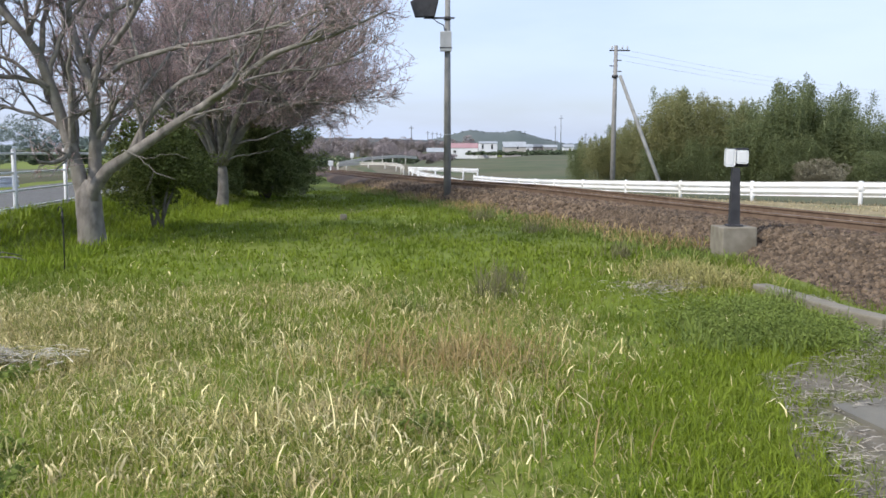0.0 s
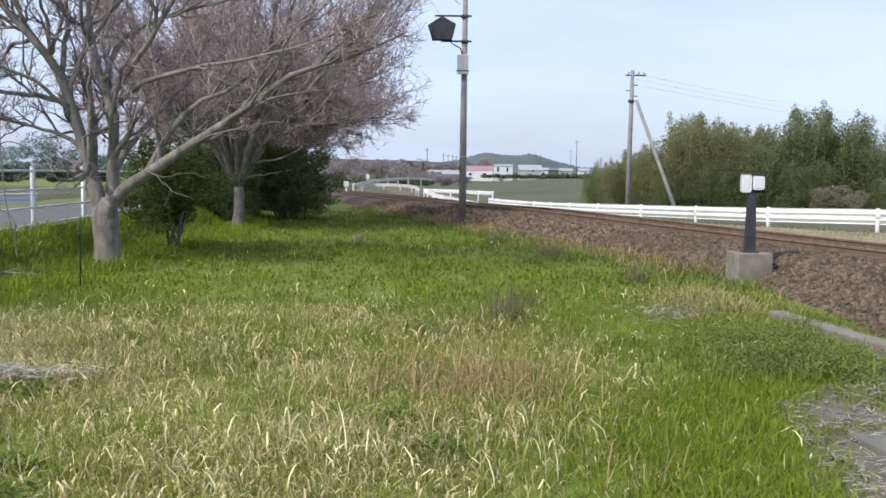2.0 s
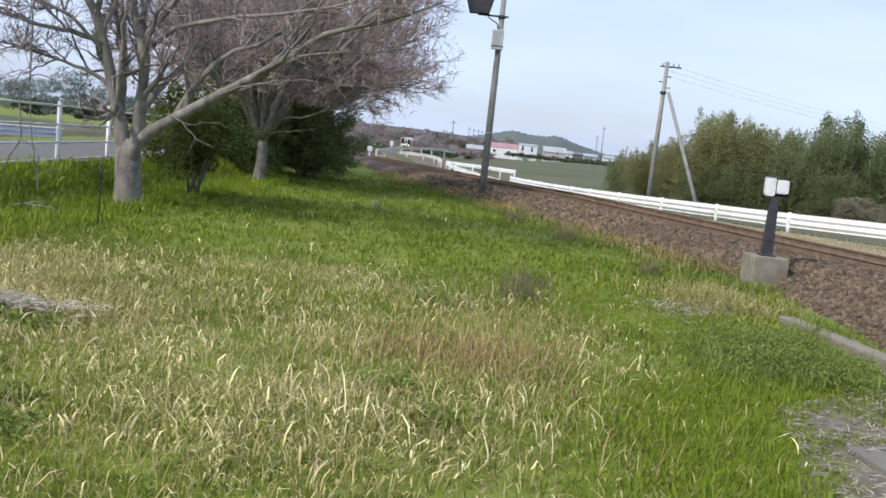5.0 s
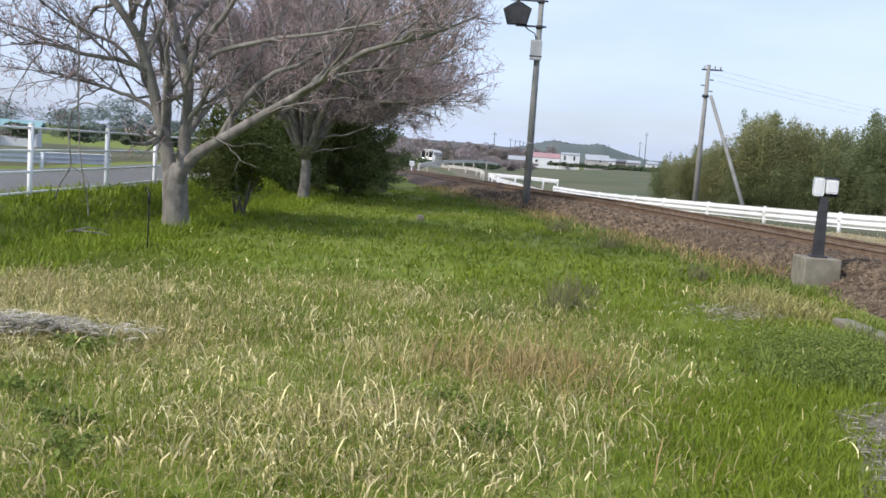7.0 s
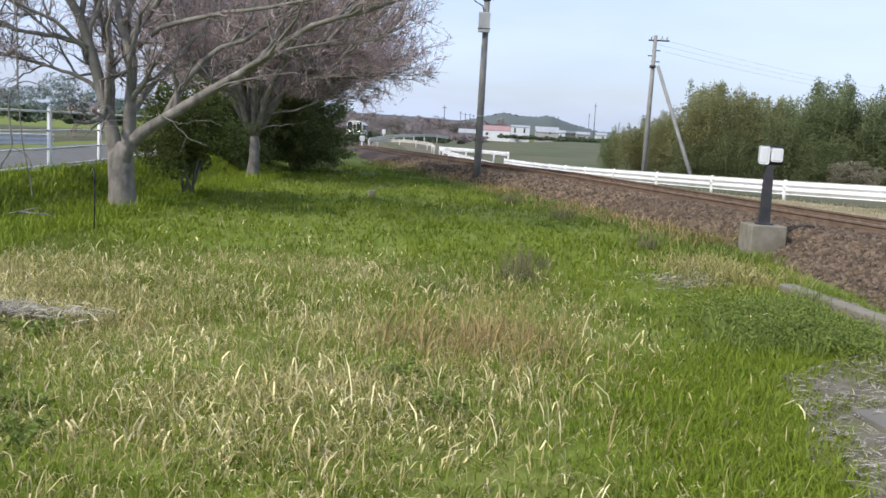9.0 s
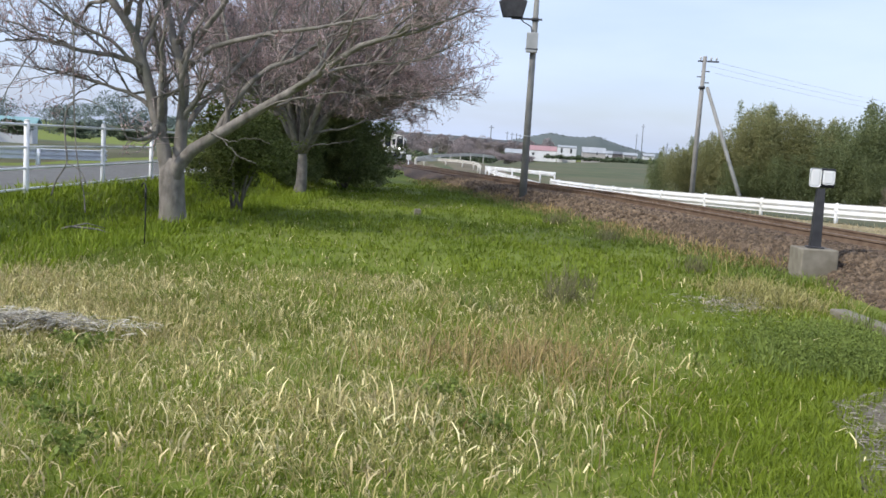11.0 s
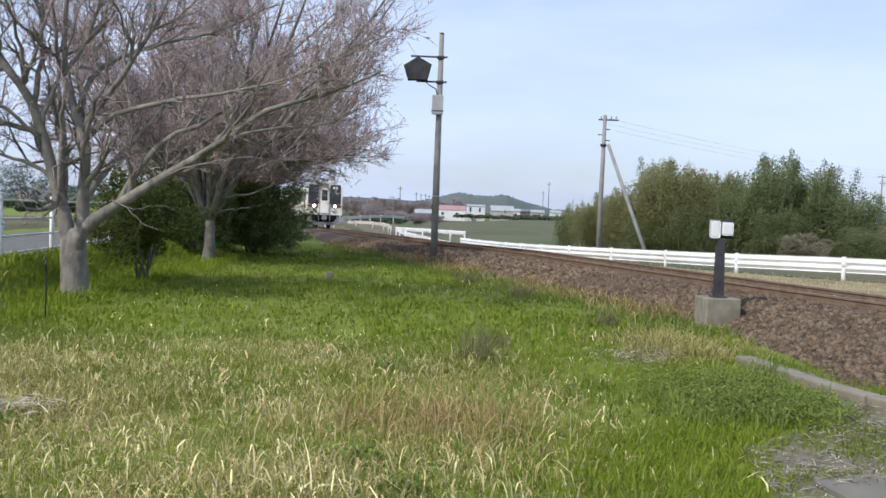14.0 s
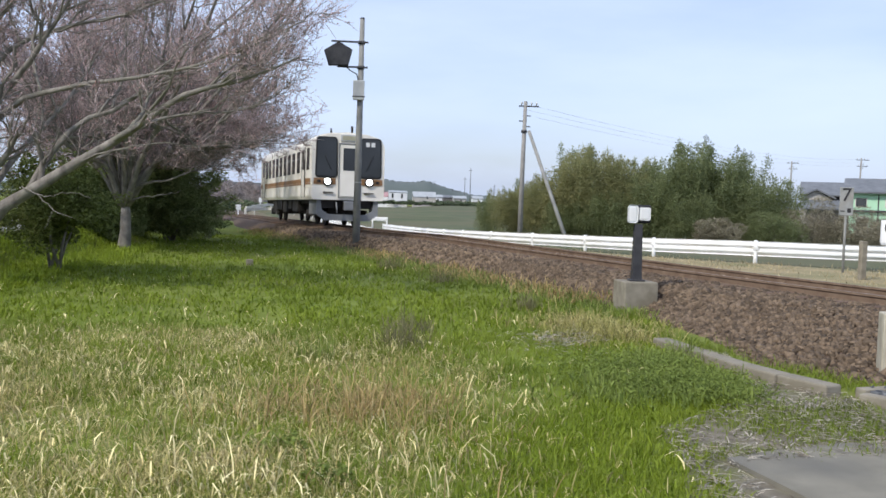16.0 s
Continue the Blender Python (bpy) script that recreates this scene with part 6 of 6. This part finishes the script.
    # stripe, side doors and windows, both sides
    for sx in (-1, 1):
        part("stripe", box(bmesh.new(), (sx * (W + 0.002), -0.05, 1.76), (0.012, 2 * L - 0.3, 0.17), 0), M_STRIPE, car, "tan stripe below the windows")
        part("stripe_line", box(bmesh.new(), (sx * (W + 0.003), -0.05, 1.63), (0.012, 2 * L - 0.3, 0.06), 0), M_STRIPE, car)
        for k in range(9):
            yw = -5.6 + 1.3 * k
            if yw > 5.3:
                continue
            s2 = part("side_window", box(bmesh.new(), (sx * (W + 0.002), yw, 2.54), (0.03, 0.74, 0.88), 0.01), M_SEAL, car)
            part("pane", box(bmesh.new(), (sx * (W + 0.016), yw, 2.54), (0.012, 0.63, 0.78), 0), M_CARGLASS, s2)
            part("sash", box(bmesh.new(), (sx * (W + 0.02), yw, 2.68), (0.014, 0.63, 0.03), 0), M_GREYBOX, s2)
        for yd in (6.1, -6.8):
            d = part("passenger_door", box(bmesh.new(), (sx * (W - 0.004), yd, 2.1), (0.03, 0.86, 1.95), 0.01), M_OLDWHITE, car)
            s3 = part("door_window", box(bmesh.new(), (sx * (W + 0.012), yd, 2.6), (0.02, 0.5, 0.8), 0.008), M_CARGLASS, d)
            for e in (-0.45, 0.45):
                part("door_post", box(bmesh.new(), (sx * (W + 0.006), yd + e, 2.1), (0.025, 0.035, 1.98), 0), M_UNDER, d)
        part("cab_window", box(bmesh.new(), (sx * (W + 0.004), 7.2, 2.6), (0.025, 0.6, 0.85), 0.01), M_CARGLASS, car)
        part("grab_rail", tube(bmesh.new(), [(sx * (W + 0.05), 6.72, 1.5), (sx * (W + 0.05), 6.72, 2.6)], 0.022, 6), M_UNDER, car)
        for yb, lb, hb in ((-3.3, 1.3, 0.52), (-1.7, 1.5, 0.44), (0.1, 1.2, 0.56), (1.6, 1.0, 0.40), (3.1, 1.5, 0.5)):
            part("equipment_box", box(bmesh.new(), (sx * 0.95, yb, 1.0 - hb / 2), (0.7, lb, hb), 0.03), M_UNDER, car)
    part("underframe", box(bmesh.new(), (0, 0, 0.95), (2.3, 2 * L - 0.8, 0.22), 0.02), M_UNDER, car)
    part("engine", box(bmesh.new(), (0, 0, 0.66), (1.3, 2 * L - 1.6, 0.5), 0.03), M_UNDER, car)
    for yb in (-5.6, 5.6):
        bog = part("bogie", box(bmesh.new(), (0, yb, 0.52), (1.9, 2.7, 0.24), 0.04), M_UNDER, car)
        for dy in (-0.95, 0.95):
            for sx in (-0.57, 0.57):
                w = part("wheel", tube(bmesh.new(), [(sx - 0.06, yb + dy, 0.42), (sx + 0.06, yb + dy, 0.42)], 0.42, 20), M_UNDER, bog)
                part("axle_box", box(bmesh.new(), (sx * 1.65, yb + dy, 0.44), (0.2, 0.34, 0.3), 0.03), M_UNDER, bog)
            part("axle", tube(bmesh.new(), [(-0.55, yb + dy, 0.42), (0.55, yb + dy, 0.42)], 0.07, 10), M_UNDER, bog)
        for sx in (-0.94, 0.94):
            part("side_frame", box(bmesh.new(), (sx, yb, 0.5), (0.12, 2.8, 0.26), 0.03), M_UNDER, bog)
    bm = slab(bmesh.new(), [(-1.22, 1.0), (-1.22, 0.45), (-0.9, 0.22), (0.9, 0.22), (1.22, 0.45), (1.22, 1.0), (1.05, 1.0), (1.0, 0.62), (0.72, 0.46), (-0.72, 0.46), (-1.0, 0.62), (-1.05, 1.0)], L - 0.25, L - 0.08)
    part("snow_plough", bm, M_SKIRT, car, "grey skirt and snow plough below the cab")
    for sx in (-1, 1):
        part("side_skirt", slab(bmesh.new(), [(sx * 1.2, L - 0.25), (sx * 1.26, L - 1.5), (sx * 1.2, L - 1.5), (sx * 1.14, L - 0.2)], 0.45, 1.0, "z"), M_SKIRT, car)
    part("buffer_beam", box(bmesh.new(), (0, L - 0.3, 0.85), (2.0, 0.2, 0.3), 0.02), M_UNDER, car)
    cp = part("coupler", box(bmesh.new(), (0, L - 0.02, 0.80), (0.34, 0.5, 0.34), 0.04), M_UNDER, car)
    part("coupler_face", box(bmesh.new(), (0, L + 0.2, 0.80), (0.4, 0.08, 0.36), 0.03), M_SKIRT, cp)
    for sx in (-0.45, 0.45):
        part("hose", tube(bmesh.new(), [(sx, L, 0.92), (sx * 1.02, L + 0.12, 0.7), (sx * 0.95, L + 0.06, 0.5)], 0.03, 7), M_SKIRT, car)
    return car


DIST = np.concatenate([[0], np.cumsum(np.linalg.norm(np.diff(LINE, axis=0), axis=1))])
NOSE_END = float(np.interp(37.6, LINE[:, 1], DIST))


def on_line(s):
    x, y = np.interp(s, DIST, LINE[:, 0]), np.interp(s, DIST, LINE[:, 1])
    return Vector((x, y, float(rail_z(y))))


def car_pose(t):
    nose = NOSE_END + SPEED * (16.0 - t)
    a, b = on_line(nose + 8.0 - 5.8), on_line(nose + 8.0 + 5.8)
    d = a - b
    c = (a + b) / 2
    return Matrix.Translation(c) @ Euler((math.asin(d.normalized().z), 0, math.atan2(-d.x, d.y))).to_matrix().to_4x4()


SPEED = 20.3

near_cherry()
tree_row()
shrubs()
grove()
indicator()
signal_pole()
utility_pole((8.8, 50, -0.45), 7.4, "concrete utility pole with a raking strut and crossarms", ((1.95, -3.6, -0.3), (0.28, -0.1, 5.85)))
utility_pole((58.7, 125, -1), 9.2, "concrete utility pole behind the houses", None, ((0, 1.6), (-0.8, 1.2)))
utility_pole((63.0, 115, -1), 9.4, "concrete utility pole with two crossarms by the houses", None, ((0, 1.8), (-0.8, 1.4)))
wires((8.7, 50, 6.85), (63, 114.6, 8.2), 3, 0.35, 0.9, "thin power line from the strutted pole to the houses")
guard_rails()
markers()
roadside()
distance()
CAR = railcar()
paving()
litter()
meadow()
stones()


def motions():
    walk(CAR, [(t, car_pose(t)) for t in np.arange(0, 16.01, 0.25)])


motions()
